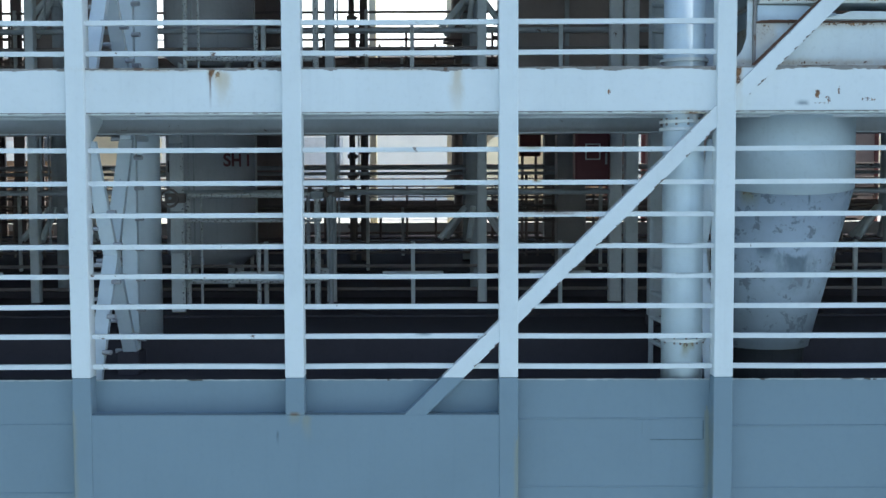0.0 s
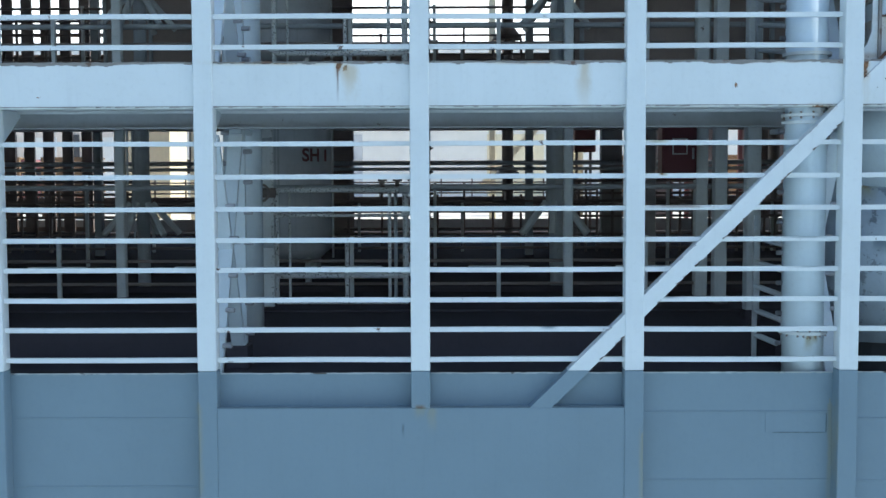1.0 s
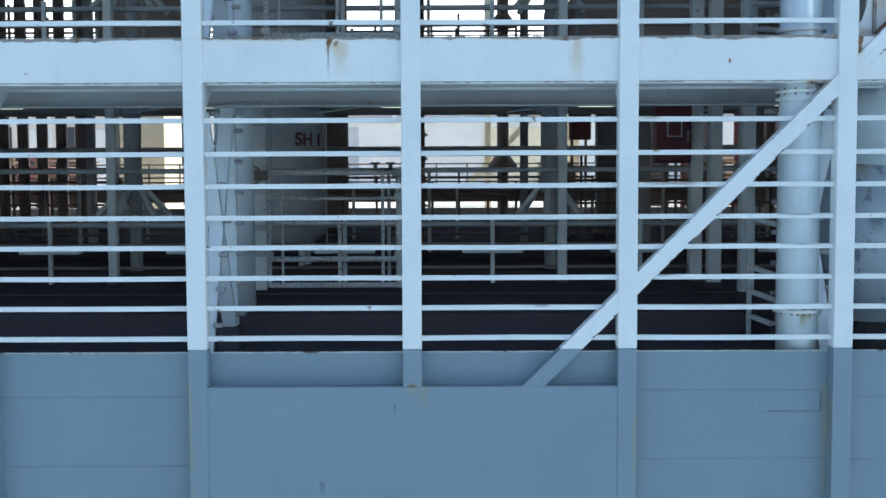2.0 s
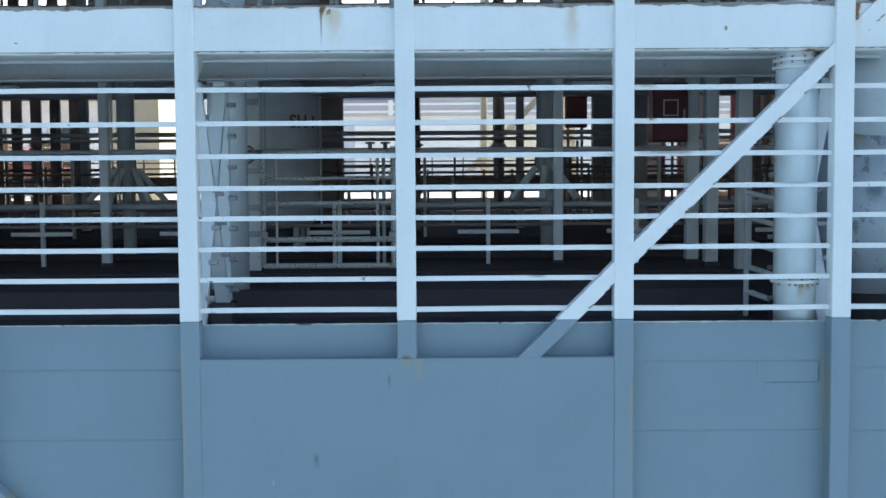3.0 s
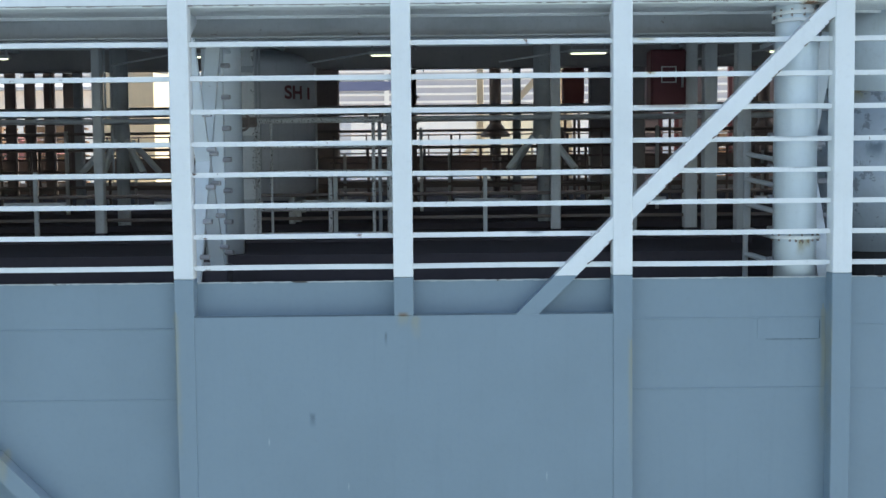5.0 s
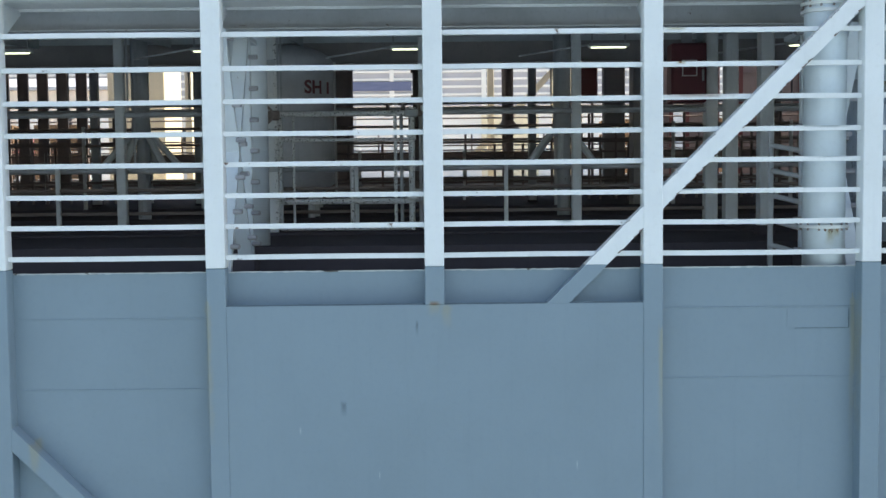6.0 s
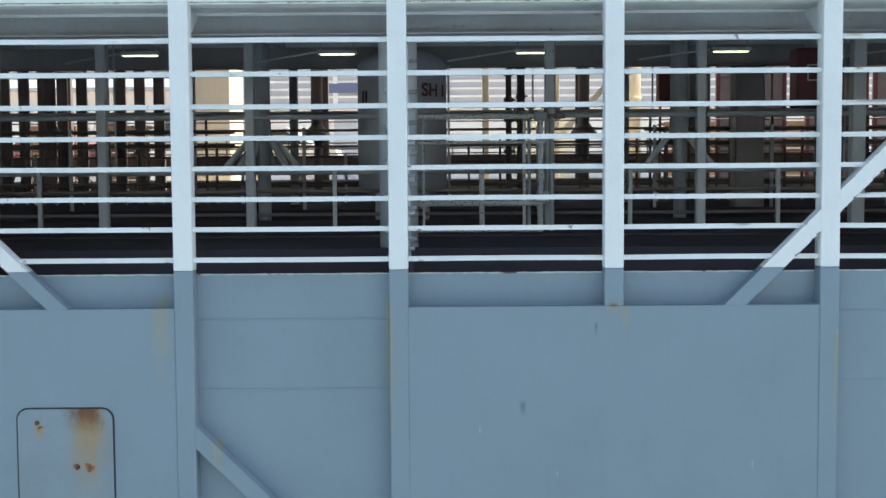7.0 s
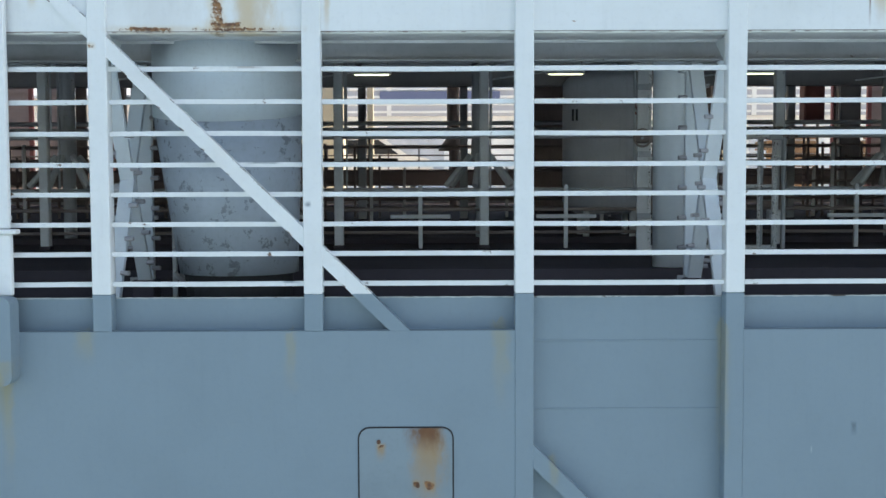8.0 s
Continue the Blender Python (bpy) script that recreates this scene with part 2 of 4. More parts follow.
def part(name, bm, material, parent, label="", smooth=False):
    """Links a bmesh as one mesh object under a thing or a part; its coordinates are the thing's own."""
    return finish(bm, name, material, parent, label, smooth)


def thing(name, label, category, group="", at=(0, 0, 0), kind=""):
    ob = new(name)
    ob.empty_display_size = 0.1
    ob.matrix_world = Matrix.Translation(at)
    return tagged(ob, label, category, group, kind)


def add_box(bm, x0, x1, y0, y1, z0, z1, bevel=0.0, m=None):
    got = bmesh.ops.create_cube(bm, size=1.0)["verts"]
    for v in got:
        v.co = Vector(((x0 + x1) / 2 + v.co.x * (x1 - x0), (y0 + y1) / 2 + v.co.y * (y1 - y0), (z0 + z1) / 2 + v.co.z * (z1 - z0)))
    if bevel:
        edges = list({e for v in got for e in v.link_edges})
        got = bmesh.ops.bevel(bm, geom=edges, offset=bevel, segments=1, affect="EDGES", profile=0.7)["verts"]
    if m is not None:
        for v in got:
            v.co = m @ v.co
    return bm


def box(*a, **k):
    return add_box(bmesh.new(), *a, **k)


def add_tube(bm, a, b, r, n=10, r2=None):
    a, b = Vector(a), Vector(b)
    turn = (b - a).to_track_quat("Z", "Y").to_matrix().to_4x4()
    bmesh.ops.create_cone(bm, cap_ends=True, segments=n, radius1=r, radius2=r if r2 is None else r2, depth=(b - a).length,
                          matrix=Matrix.Translation((a + b) / 2) @ turn)
    return bm


def tube(*a, **k):
    return add_tube(bmesh.new(), *a, **k)


def loft(rings, n=40, cap=True):
    """A turned or oblique body from rings (centre x, centre y, z, radius)."""
    bm = bmesh.new()
    rows = [[bm.verts.new((x + r * math.cos(2 * math.pi * i / n), y + r * math.sin(2 * math.pi * i / n), z)) for i in range(n)] for x, y, z, r in rings]
    for lo, hi in zip(rows, rows[1:]):
        for i in range(n):
            bm.faces.new((lo[i], lo[(i + 1) % n], hi[(i + 1) % n], hi[i]))
    if cap:
        bm.faces.new(rows[0][::-1])
        bm.faces.new(rows[-1])
    return bm


def prism(points, thick, axis="y", at=0.0):
    """A plate from a 2D outline: (x, z) for axis y, (y, z) for axis x."""
    bm = bmesh.new()
    def place(p, d):
        return (p[0], at + d, p[1]) if axis == "y" else (at + d, p[0], p[1])
    a = [bm.verts.new(place(p, 0)) for p in points]
    b = [bm.verts.new(place(p, thick)) for p in points]
    bm.faces.new(a)
    bm.faces.new(b[::-1])
    for i in range(len(a)):
        j = (i + 1) % len(a)
        bm.faces.new((a[j], a[i], b[i], b[j]))
    return bm


def slab(x0, x1, y0, y1, za, zb, thick):
    """A sheet that slopes from height za at y0 to zb at y1."""
    return prism([(y0, za - thick), (y1, zb - thick), (y1, zb), (y0, za)], x1 - x0, "x", x0)


def structure(name, bm, material, label, category, smooth=False):
    return tagged(finish(bm, name, material, None, "", smooth), label, category, "", "structure")


# ---- the ship's side ----
LINE = 0.995   # where the white topside paint meets the grey hull paint
structure("hull_plating", box(WEST, EAST, 0.125, 0.140, -3.2, HULLTOP, bevel=0.004), GREY, "grey-blue painted steel hull side plating", "hull")
structure("edge_girder", add_box(add_box(bmesh.new(), WEST, EAST, 0.030, 0.045, BEAM0, BEAM1, bevel=0.003), WEST, EAST, 0.045, 0.20, BEAM0 - 0.012, BEAM0 + 0.003),
          WHITE, "white painted deck edge girder with rust runs", "girder")
structure("soffit", add_box(box(WEST, EAST, 0.20, 0.60, 2.972, 3.04), WEST, EAST, 0.585, 0.60, 2.952, 2.972), INNER, "pale painted soffit inside the deck edge", "soffit")
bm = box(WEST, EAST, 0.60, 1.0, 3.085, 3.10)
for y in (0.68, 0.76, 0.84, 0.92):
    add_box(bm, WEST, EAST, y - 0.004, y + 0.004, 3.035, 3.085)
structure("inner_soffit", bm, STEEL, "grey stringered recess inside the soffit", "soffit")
structure("inner_girder", add_box(add_box(bmesh.new(), WEST, EAST, 1.0, 1.012, 2.864, 3.2), WEST, EAST, 0.94, 1.07, 2.852, 2.864), STEEL, "grey longitudinal girder under the deck", "girder")


def side_post(k, stop):
    x = post_x(k)
    t = thing("side_post", "white steel side post with a grey painted foot", "post", "posts along the ship's side", (x, 0, stop))
    part("shaft", box(-POST / 2, POST / 2, -0.004, 0.13, LINE - stop, 5.6 - stop, bevel=0.006), WHITE, t)
    part("foot", box(-POST / 2, POST / 2, -0.004, 0.13, 0, LINE - 0.002 - stop, bevel=0.006), GREY, t, "grey-blue painted foot")
    bm = prism([(0.11, 2.62 - stop), (0.13, 2.62 - stop), (0.62, 2.93 - stop), (0.62, 2.965 - stop), (0.11, 2.965 - stop)], 0.012, "x", -0.006)
    part("knee_bracket", bm, SOFFIT, t)
    return t


FLUSH = ((-5, -2), (-1, 1), (4, 6), (-9, -7))   # runs of posts between which the plating stands out to the posts' faces
for k in range(-9, 9):
    inside = any(a < k < b for a, b in FLUSH)
    side_post(k, LEDGE if inside else -3.2)

for a, b in FLUSH:
    x0, x1 = post_x(a) + POST / 2, post_x(b) - POST / 2
    structure("flush_plating", box(x0, x1, 0.001, 0.013, -3.2, LEDGE, bevel=0.003), GREY, "grey-blue plating standing out flush with the posts", "hull")
    structure("ledge", box(x0, x1, 0.013, 0.125, LEDGE - 0.012, LEDGE - 0.002), GREY, "grey-blue ledge on top of the flush plating", "ledge")

# thin dark strips that draw the shade in the crease above each ledge
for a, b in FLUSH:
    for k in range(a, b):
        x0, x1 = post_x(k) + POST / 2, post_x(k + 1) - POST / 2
        structure("dirt_seam", box(x0, x1, 0.004, 0.0135, LEDGE - 0.002, LEDGE + 0.011), SHADE_WELD, "dark strip standing in for shade along the ledge", "seam")

for k in range(-9, 8):
    bm = bmesh.new()
    x0, x1 = post_x(k) + POST / 2 + 0.002, post_x(k + 1) - POST / 2 - 0.002
    low = 0.0
    for i in range(44):
        a, b = x0 + (x1 - x0) * i / 44, x0 + (x1 - x0) * (i + 1) / 44
        low = max(0.0, min(0.022, low + random.uniform(-0.008, 0.008)))
        add_box(bm, a, b, 0.0275, 0.046, BEAM1 - 0.003 - low, BEAM1 + 0.006 + random.uniform(0, 0.006))
    structure("grime_edge", bm, RUSTGRIME, "grimy rusted top edge of the girder", "edge")
    bm = bmesh.new()
    for i in range(40):
        a, b = x0 + (x1 - x0) * i / 40, x0 + (x1 - x0) * (i + 1) / 40
        add_box(bm, a, b, 0.0275, 0.0298, BEAM0 - random.choice((0.0, 0.001, 0.003, 0.006)), BEAM0 + 0.004)
    structure("flaked_edge", bm, RUSTGRIME, "flaking lower edge of the girder", "edge")

for k in range(-9, 8):
    bm = bmesh.new()
    x0, x1 = post_x(k) + POST / 2 + 0.004, post_x(k + 1) - POST / 2 - 0.004
    for i in range(36):
        a, b = x0 + (x1 - x0) * i / 36, x0 + (x1 - x0) * (i + 1) / 36
        add_box(bm, a, b, 0.1175, 0.1245, HULLTOP - random.uniform(0.003, 0.009), HULLTOP + 0.002 + random.uniform(0, 0.003))
    structure("worn_edge", bm, WORNEDGE, "pale worn top edge of the plating", "edge")

# weld seams on the recessed plating
for k, zs in ((-2, (0.615, 0.085)), (1, (0.655, 0.13)), (2, (0.60, 0.12)), (-7, (0.6, 0.1))):
    for z in zs:
        structure("weld_seam", box(post_x(k) + 0.08, post_x(k + 1) - 0.08, 0.120, 0.126, z - 0.006, z + 0.006, bevel=0.002), GREY, "painted weld seam across the plating", "weld")


def railing(k, zs, label, group):
    x0, x1 = post_x(k) + POST / 2, post_x(k + 1) - POST / 2
    t = thing("side_railing", label, "railing", group, (x0, 0.068, zs[0]))
    for i, z in enumerate(zs):
        sag = random.uniform(-0.004, 0.004)
        bm = bmesh.new()
        n = 4
        for j in range(n):
            a, b = (x1 - x0) * j / n, (x1 - x0) * (j + 1) / n
            za, zb = (z - zs[0] + sag * math.sin(math.pi * q / n) for q in (j, j + 1))
            vs = [bm.verts.new(p) for p in ((a, -0.018, za - 0.018), (a, 0.018, za - 0.018), (a, 0.018, za + 0.018), (a, -0.018, za + 0.018),
                                            (b, -0.018, zb - 0.018), (b, 0.018, zb - 0.018), (b, 0.018, zb + 0.018), (b, -0.018, zb + 0.018))]
            for f in ((0, 4, 5, 1), (1, 5, 6, 2), (2, 6, 7, 3), (3, 7, 4, 0)):
                bm.faces.new([vs[q] for q in f])
        bmesh.ops.remove_doubles(bm, verts=bm.verts, dist=1e-5)
        part("rail", bm, RAILW, t)
    return t


for k in range(-9, 8):
    railing(k, RAILS, "eight white painted rails with chipped paint between two posts", "railings of the open deck")
    if k < 2:
        railing(k, UPPER, "two white painted rails above the deck edge girder", "railings of the upper deck")


def brace_piece(t, x0, z0, x1, z1, half, name, material, y0=0.002):
    part(name, prism([(x0 - half, z0), (x0 + half, z0), (x1 + half, z1), (x1 - half, z1)], 0.118, "y", y0), material, t)


def right_x(z):
    return 0.971 + (z - LEDGE) * 1.005


t = thing("diagonal_brace", "white diagonal brace rising across three posts, grey at its foot", "brace", "diagonal braces")
brace_piece(t, right_x(LINE), LINE, right_x(5.4), 5.4, 0.082, "shaft", WHITE)
brace_piece(t, right_x(LEDGE), LEDGE, right_x(LINE), LINE - 0.002, 0.082, "foot", GREY)


def edge_chips(t, way, half, seed):
    """Small rusty chips along both edges of a brace."""
    rng = random.Random(seed)
    bm = bmesh.new()
    for i in range(60):
        z = rng.uniform(1.02, 3.6)
        side = rng.choice((-1, 1, 1))
        w, h = rng.uniform(0.002, 0.008), rng.uniform(0.006, 0.040)
        x0, x1 = way(z) + side * half, way(z + h) + side * half
        vs = [bm.verts.new((x, -0.0012, q)) for x, q in ((x0, z), (x1, z + h), (x1 - side * w * 0.6, z + h * 0.9), (x0 - side * w, z + h * 0.3))]
        back = [bm.verts.new((v.co.x, 0.0035, v.co.z)) for v in vs]
        bm.faces.new(vs)
        for j in range(4):
            bm.faces.new((vs[j], vs[(j + 1) % 4], back[(j + 1) % 4], back[j]))
    tagged(part("edge_chips", bm, CHIP, t), "rusty chips along the edges", kind="stuff")


edge_chips(t, right_x, 0.082, 3)
t = thing("diagonal_brace", "white diagonal brace falling across four posts, grey at its foot", "brace", "diagonal braces")


def left_x(z):
    return -6.29 + (2.89 - z) / 0.98


brace_piece(t, left_x(LINE), LINE, left_x(5.4), 5.4, 0.077, "shaft", WHITE)
brace_piece(t, left_x(LEDGE), LEDGE, left_x(LINE), LINE - 0.002, 0.077, "foot", GREY)
edge_chips(t, left_x, 0.077, 5)
part("lower_length", prism([(-3.055, -0.17), (left_x(-2.2) + 0.077, -2.2), (left_x(-2.2) - 0.077, -2.2), (-3.055, -0.345)], 0.118, "y", 0.002), GREY, t)


def rounded(x0, x1, z0, z1, r, n=5):
    pts = []
    for cx, cz, a0 in ((x1 - r, z1 - r, 0), (x0 + r, z1 - r, 90), (x0 + r, z0 + r, 180), (x1 - r, z0 + r, 270)):
        for i in range(n + 1):
            a = radians(a0 + 90 * i / n)
            pts.append((cx + r * math.cos(a), cz + r * math.sin(a)))
    return pts


t = thing("hull_hatch", "grey round-cornered steel hatch in the hull with rust runs", "hatch", "", (0, 0, 0))
part("gasket", prism(rounded(-4.395, -3.662, -1.35, -0.022, 0.09), 0.004, "y", -0.003), RUBBER, t, "black gasket round the hatch")
part("cover", prism(rounded(-4.383, -3.674, -1.338, -0.034, 0.08), 0.010, "y", -0.011), HATCH, t)
for x, z in ((-3.94, -0.475), (-4.235, -0.135)):
    part("stud", tube((x, -0.012, z), (x, -0.026, z), 0.016), RUSTY, t, "rusted stud")

t = thing("box_casing", "white box casing on the hull side with a collar", "casing", "", (-7.2, 0, 0.33))
part("upper_casing", box(-0.24, 0.215, -0.06, 0.0, 1.17, 5.2, bevel=0.01), WHITE, t)
part("collar", box(-0.28, 0.28, -0.09, 0.0, 1.13, 1.165, bevel=0.008), WHITE, t)
part("lower_casing", box(-0.24, 0.225, -0.06, 0.0, 0.665, 1.128, bevel=0.01), WHITE, t)
part("foot", prism(rounded(-0.25, 0.25, 0.0, 0.664, 0.07), 0.17, "y", -0.17), GREY, t, "grey round-cornered foot")

# a square repair plate and its weld on the recessed plating
t = thing("repair_plate", "grey-blue square repair plate welded to the hull plating", "plate")
part("plate", prism(rounded(2.69, 3.15, 0.495, 0.648, 0.02), 0.0035, "y", 0.1214), GREY, t)
bm = bmesh.new()
for i in range(18):
    x = 2.75 + 0.40 * i / 18
    h = random.uniform(0.0006, 0.0028)
    add_box(bm, x, x + 0.40 / 18, 0.118, 0.1213, 0.495 - h, 0.495 + h)
for i in range(7):
    z = 0.50 + 0.14 * i / 7
    h = random.uniform(0.002, 0.004)
    add_box(bm, 3.15 - h, 3.15 + h, 0.118, 0.1213, z, z + 0.02)
part("weld", bm, SHADE_WELD, t, "rough dark weld bead")

# ---- decks ----
structure("waterway", add_box(add_box(bmesh.new(), WEST, EAST, 0.14, 1.75, 0.74, 0.80), WEST, EAST, 1.75, 1.762, 0.74, deck_z(1.75) - 0.001), DECK, "black coated sunk waterway along the ship's side", "deck")
structure("deck", slab(WEST, EAST, 1.762, FAR, deck_z(1.762), deck_z(FAR), 0.06), DECK, "black coated steel deck of the open tier", "deck")
bm = slab(WEST, EAST, 1.0, FAR, ceil_z(1.0) + 0.03, ceil_z(FAR) + 0.03, 0.03)
for k in range(-9, 9):
    x = post_x(k)
    other = prism([(1.0, ceil_z(1) - 0.13), (FAR, ceil_z(FAR) - 0.13), (FAR, ceil_z(FAR)), (1.0, ceil_z(1))], 0.02, "x", x - 0.01)
    me = bpy.data.meshes.new("beam")
    other.to_mesh(me)
    bm.from_mesh(me)
    bpy.data.meshes.remove(me)
    other.free()
for y in (1.25, 1.55, 1.85, 2.1):
    add_box(bm, WEST, EAST, y - 0.006, y + 0.006, ceil_z(y) - 0.07, ceil_z(y))
for y, deep in ((2.3, 0.20), (5.4, 0.15), (8.6, 0.16), (11.4, 0.08)):
    add_box(bm, WEST, EAST, y - 0.01, y + 0.01, ceil_z(y) - deep, ceil_z(y))
structure("ceiling", bm, SOFFIT, "pale grey painted underside of the upper deck with beams", "ceiling")
structure("middle_girder", add_box(add_box(bmesh.new(), WEST, EAST, 5.38, 5.40, 3.055, 3.30), WEST, EAST, 5.30, 5.46, 3.04, 3.055, bevel=0.003), GIRDER, "dirty brown longitudinal girder under the deck", "girder")
structure("upper_deck", slab(WEST, EAST, 0.05, FAR, 3.24, 3.24 + 0.062 * FAR, 0.05), DECK, "dark coated upper deck", "deck")
structure("upper_ceiling", slab(WEST, EAST, 0.0, FAR, 5.45, 5.45 + 0.062 * FAR, 0.05), SOFFIT, "pale grey underside of the deck above the upper tier", "ceiling")
structure("bulkhead_west", box(WEST, WEST + 0.02, 0.1, FAR, -3.2, 5.9), STEEL, "plain grey steel end bulkhead", "bulkhead")
structure("bulkhead_east", box(EAST - 0.02, EAST, 0.1, FAR, -3.2, 5.9), STEEL, "plain grey steel end bulkhead", "bulkhead")

for y, h in ((2.95, 0.02), (4.35, 0.07), (6.2, 0.07)):
    structure("gutter_kerb", box(WEST + 0.1, EAST - 0.1, y - 0.03, y + 0.03, deck_z(y) - 0.01, deck_z(y) + h, bevel=0.006), DECK, "low dark coated gutter kerb on the deck", "kerb")

# ---- the far side of the ship ----
structure("far_bulwark", box(WEST, EAST, FAR, FAR + 0.015, -3.2, 1.705), STEEL, "grey steel bulwark of the far side", "bulwark")
structure("far_wind_board", box(WEST, EAST, FAR, FAR + 0.015, 1.82, 2.13, bevel=0.004), DARK, "dark brown steel board above a narrow gap at the far side", "board")
structure("far_girder", box(WEST, EAST, FAR, FAR + 0.015, 3.80, 4.05), STEEL, "grey deck edge girder of the far side", "girder")
FRAMES = [1.37 + 4.87 * i for i in range(-3, 3)]    # main frames of the far side
for x in FRAMES:
    t = thing("far_post", "dark brown steel post of the far ship's side", "post", "posts along the far side", (x + 0.04, FAR + 0.02, 1.0))
    part("shaft", box(-0.10, 0.10, 0, 0.12, -1.0, 5.2, bevel=0.006), DARK, t)
for x0, x1 in zip(FRAMES, FRAMES[1:]):
    t = thing("far_railing", "dark thin rails of the far ship's side", "railing", "railings of the far side", (x0 + 0.14, FAR + 0.08, 1.5))
    for z in (2.20, 2.29, 2.40, 2.54, 2.80, 4.95, 5.18):
        part("rail", tube((0, 0, z - 1.5), (x1 - x0 - 0.20, 0, z - 1.5), 0.014, n=6), DARK, t)
    for i in range(1, 8):
        part("stanchion", box(0.585 * i - 0.014, 0.585 * i + 0.014, -0.035, -0.016, 0.58, 1.06), DARK, t)
t = thing("slatted_screen", "dark brown screen of upright steel slats at the far side", "screen", "", (-8.5, FAR - 0.14, deck_z(FAR)))
for i in range(12):
    x = 1.98 - 0.362 * i
    part("slat", box(x - 0.10, x + 0.10, -0.03, 0.03, 0, 2.32, bevel=0.006), DARK, t)
part("foot_rail", box(-2.2, 2.2, 0.031, 0.06, 0.02, 0.10), DARK, t)

t = thing("boxed_column", "dull grey boxed steel column with a pale edge strip", "column", "", (2.92, 9.6, deck_z(9.6)))
part("casing", box(-0.165, 0.165, -0.13, 0.13, 0, ceil_z(9.6) - deck_z(9.6), bevel=0.012), GIRDER, t)
part("strip", box(-0.19, -0.166, -0.12, -0.09, 0.05, ceil_z(9.6) - deck_z(9.6) - 0.05), INNER, t, "pale edge strip")
part("base_frame", box(-0.20, 0.20, -0.17, 0.17, 0, 0.05, bevel=0.005), DARK, t)
t = thing("fire_locker", "faded red-brown steel locker standing on thin brown legs", "locker", "", (2.58, 10.2, deck_z(10.2)))
z = 2.90 - deck_z(10.2)
part("body", box(-0.175, 0.175, 0, 0.25, z, z + 0.62, bevel=0.012), BROWN, t)
part("door", box(-0.155, 0.155, -0.018, -0.002, z + 0.03, z + 0.59, bevel=0.005), BROWN, t)
for dx in (-0.13, 0.10):
    part("leg", tube((dx, 0.12, 0), (dx, 0.12, z), 0.024, n=8), PANEL, t)
for x in (-0.22, -0.04):
    t = thing("riser_pipe", "dark riser pipe with valves and stubs among the pens", "pipe", "riser pipes", (x, 8.2, deck_z(8.2)))
    part("shaft", tube((0, 0, 0), (0, 0, 4.6), 0.045 if x < -0.1 else 0.06, n=10), DARK, t)
    for i in range(11):
        z = 0.45 + 0.38 * i + random.uniform(-0.08, 0.08)
        c = part("clamp", tube((0, 0, z), (0, 0, z + 0.06), 0.075, n=10), DARK, t)
        part("stub", tube((-0.03, -0.03, z + 0.03), (0.10, -0.03, z + 0.03), 0.014, n=6), DARK, c)

# ---- columns and stays of the open tier ----
t = thing("round_column", "stout white round steel column beside a raking stay", "column", "", (-1.6, 1.93, deck_z(1.93)))
part("shaft", loft([(0, 0, 0, 0.175), (0, 0, 4.4, 0.175)], 36), NEARW, t, smooth=True)


def raking_stay(x):
    """Two flat bars crossed in a plane square to the ship's side, with an upright behind them, all set with pegs."""
    z0 = deck_z(0.8)
    t = thing("raking_stay", "white crossed raking bars before an upright, set with climbing pegs", "stay", "raking stays", (x, 0.8, z0))

    def pegs(owner, way, count, both=True):
        for i in range(count):
            y, z = way(0.17 + 0.262 * i)
            part("peg", tube((0.05, y - 0.02, z), (0.12, y - 0.035, z), 0.019, n=8), LOUVRE, owner)
            if both:
                y, z = way(0.30 + 0.262 * i)
                part("peg", tube((-0.05, y - 0.02, z), (-0.115, y - 0.035, z), 0.017, n=8), LOUVRE, owner)

    u = part("upright", box(-0.075, 0.06, 0.54, 0.60, 0.20, 4.4, bevel=0.006), NEARW, t)
    for i in range(14):
        z = 0.2 + 0.262 * i
        part("peg", tube((-0.07, 0.53, z), (-0.14, 0.515, z), 0.02, n=8), LOUVRE, u)
        part("peg", tube((0.055, 0.53, z + 0.1), (0.125, 0.515, z + 0.1), 0.02, n=8), LOUVRE, u)
    for low, high in ((0.958 - z0, 2.82 - z0), (3.28 - z0, 5.1 - z0)):
        rise = (high - low) / 1.84
        a = part("stay_bar", prism([(-0.525, low - 0.09), (-0.465, low - 0.09), (0.53, high), (0.47, high)], 0.115, "x", -0.0575), NEARW, t)
        b = part("stay_bar", prism([(0.47, low + 0.03), (0.53, low + 0.03), (-0.46, high - 0.05), (-0.52, high - 0.05)], 0.115, "x", -0.0585), NEARW, t)
        pegs(a, lambda d: (-0.48 + d * 0.516, low + d * rise), 4)
        pegs(b, lambda d: (0.47 - d * 0.55, low + 0.03 + d * rise), 5)
    part("plinth", box(-0.10, 0.09, 0.42, 0.66, 0.0, 0.199, bevel=0.008), DECK, t, "black coated plinth")
    part("toe", box(-0.08, 0.08, -0.56, -0.44, 0.0, 0.075, bevel=0.006), DECK, t, "black coated toe block")
    part("head_plate", box(-0.05, 0.05, 0.46, 1.1, 2.825 - z0, 2.87 - z0, bevel=0.005), NEARW, t)
    return t


for x in (-6.335, -1.535, 3.26):
    raking_stay(x)


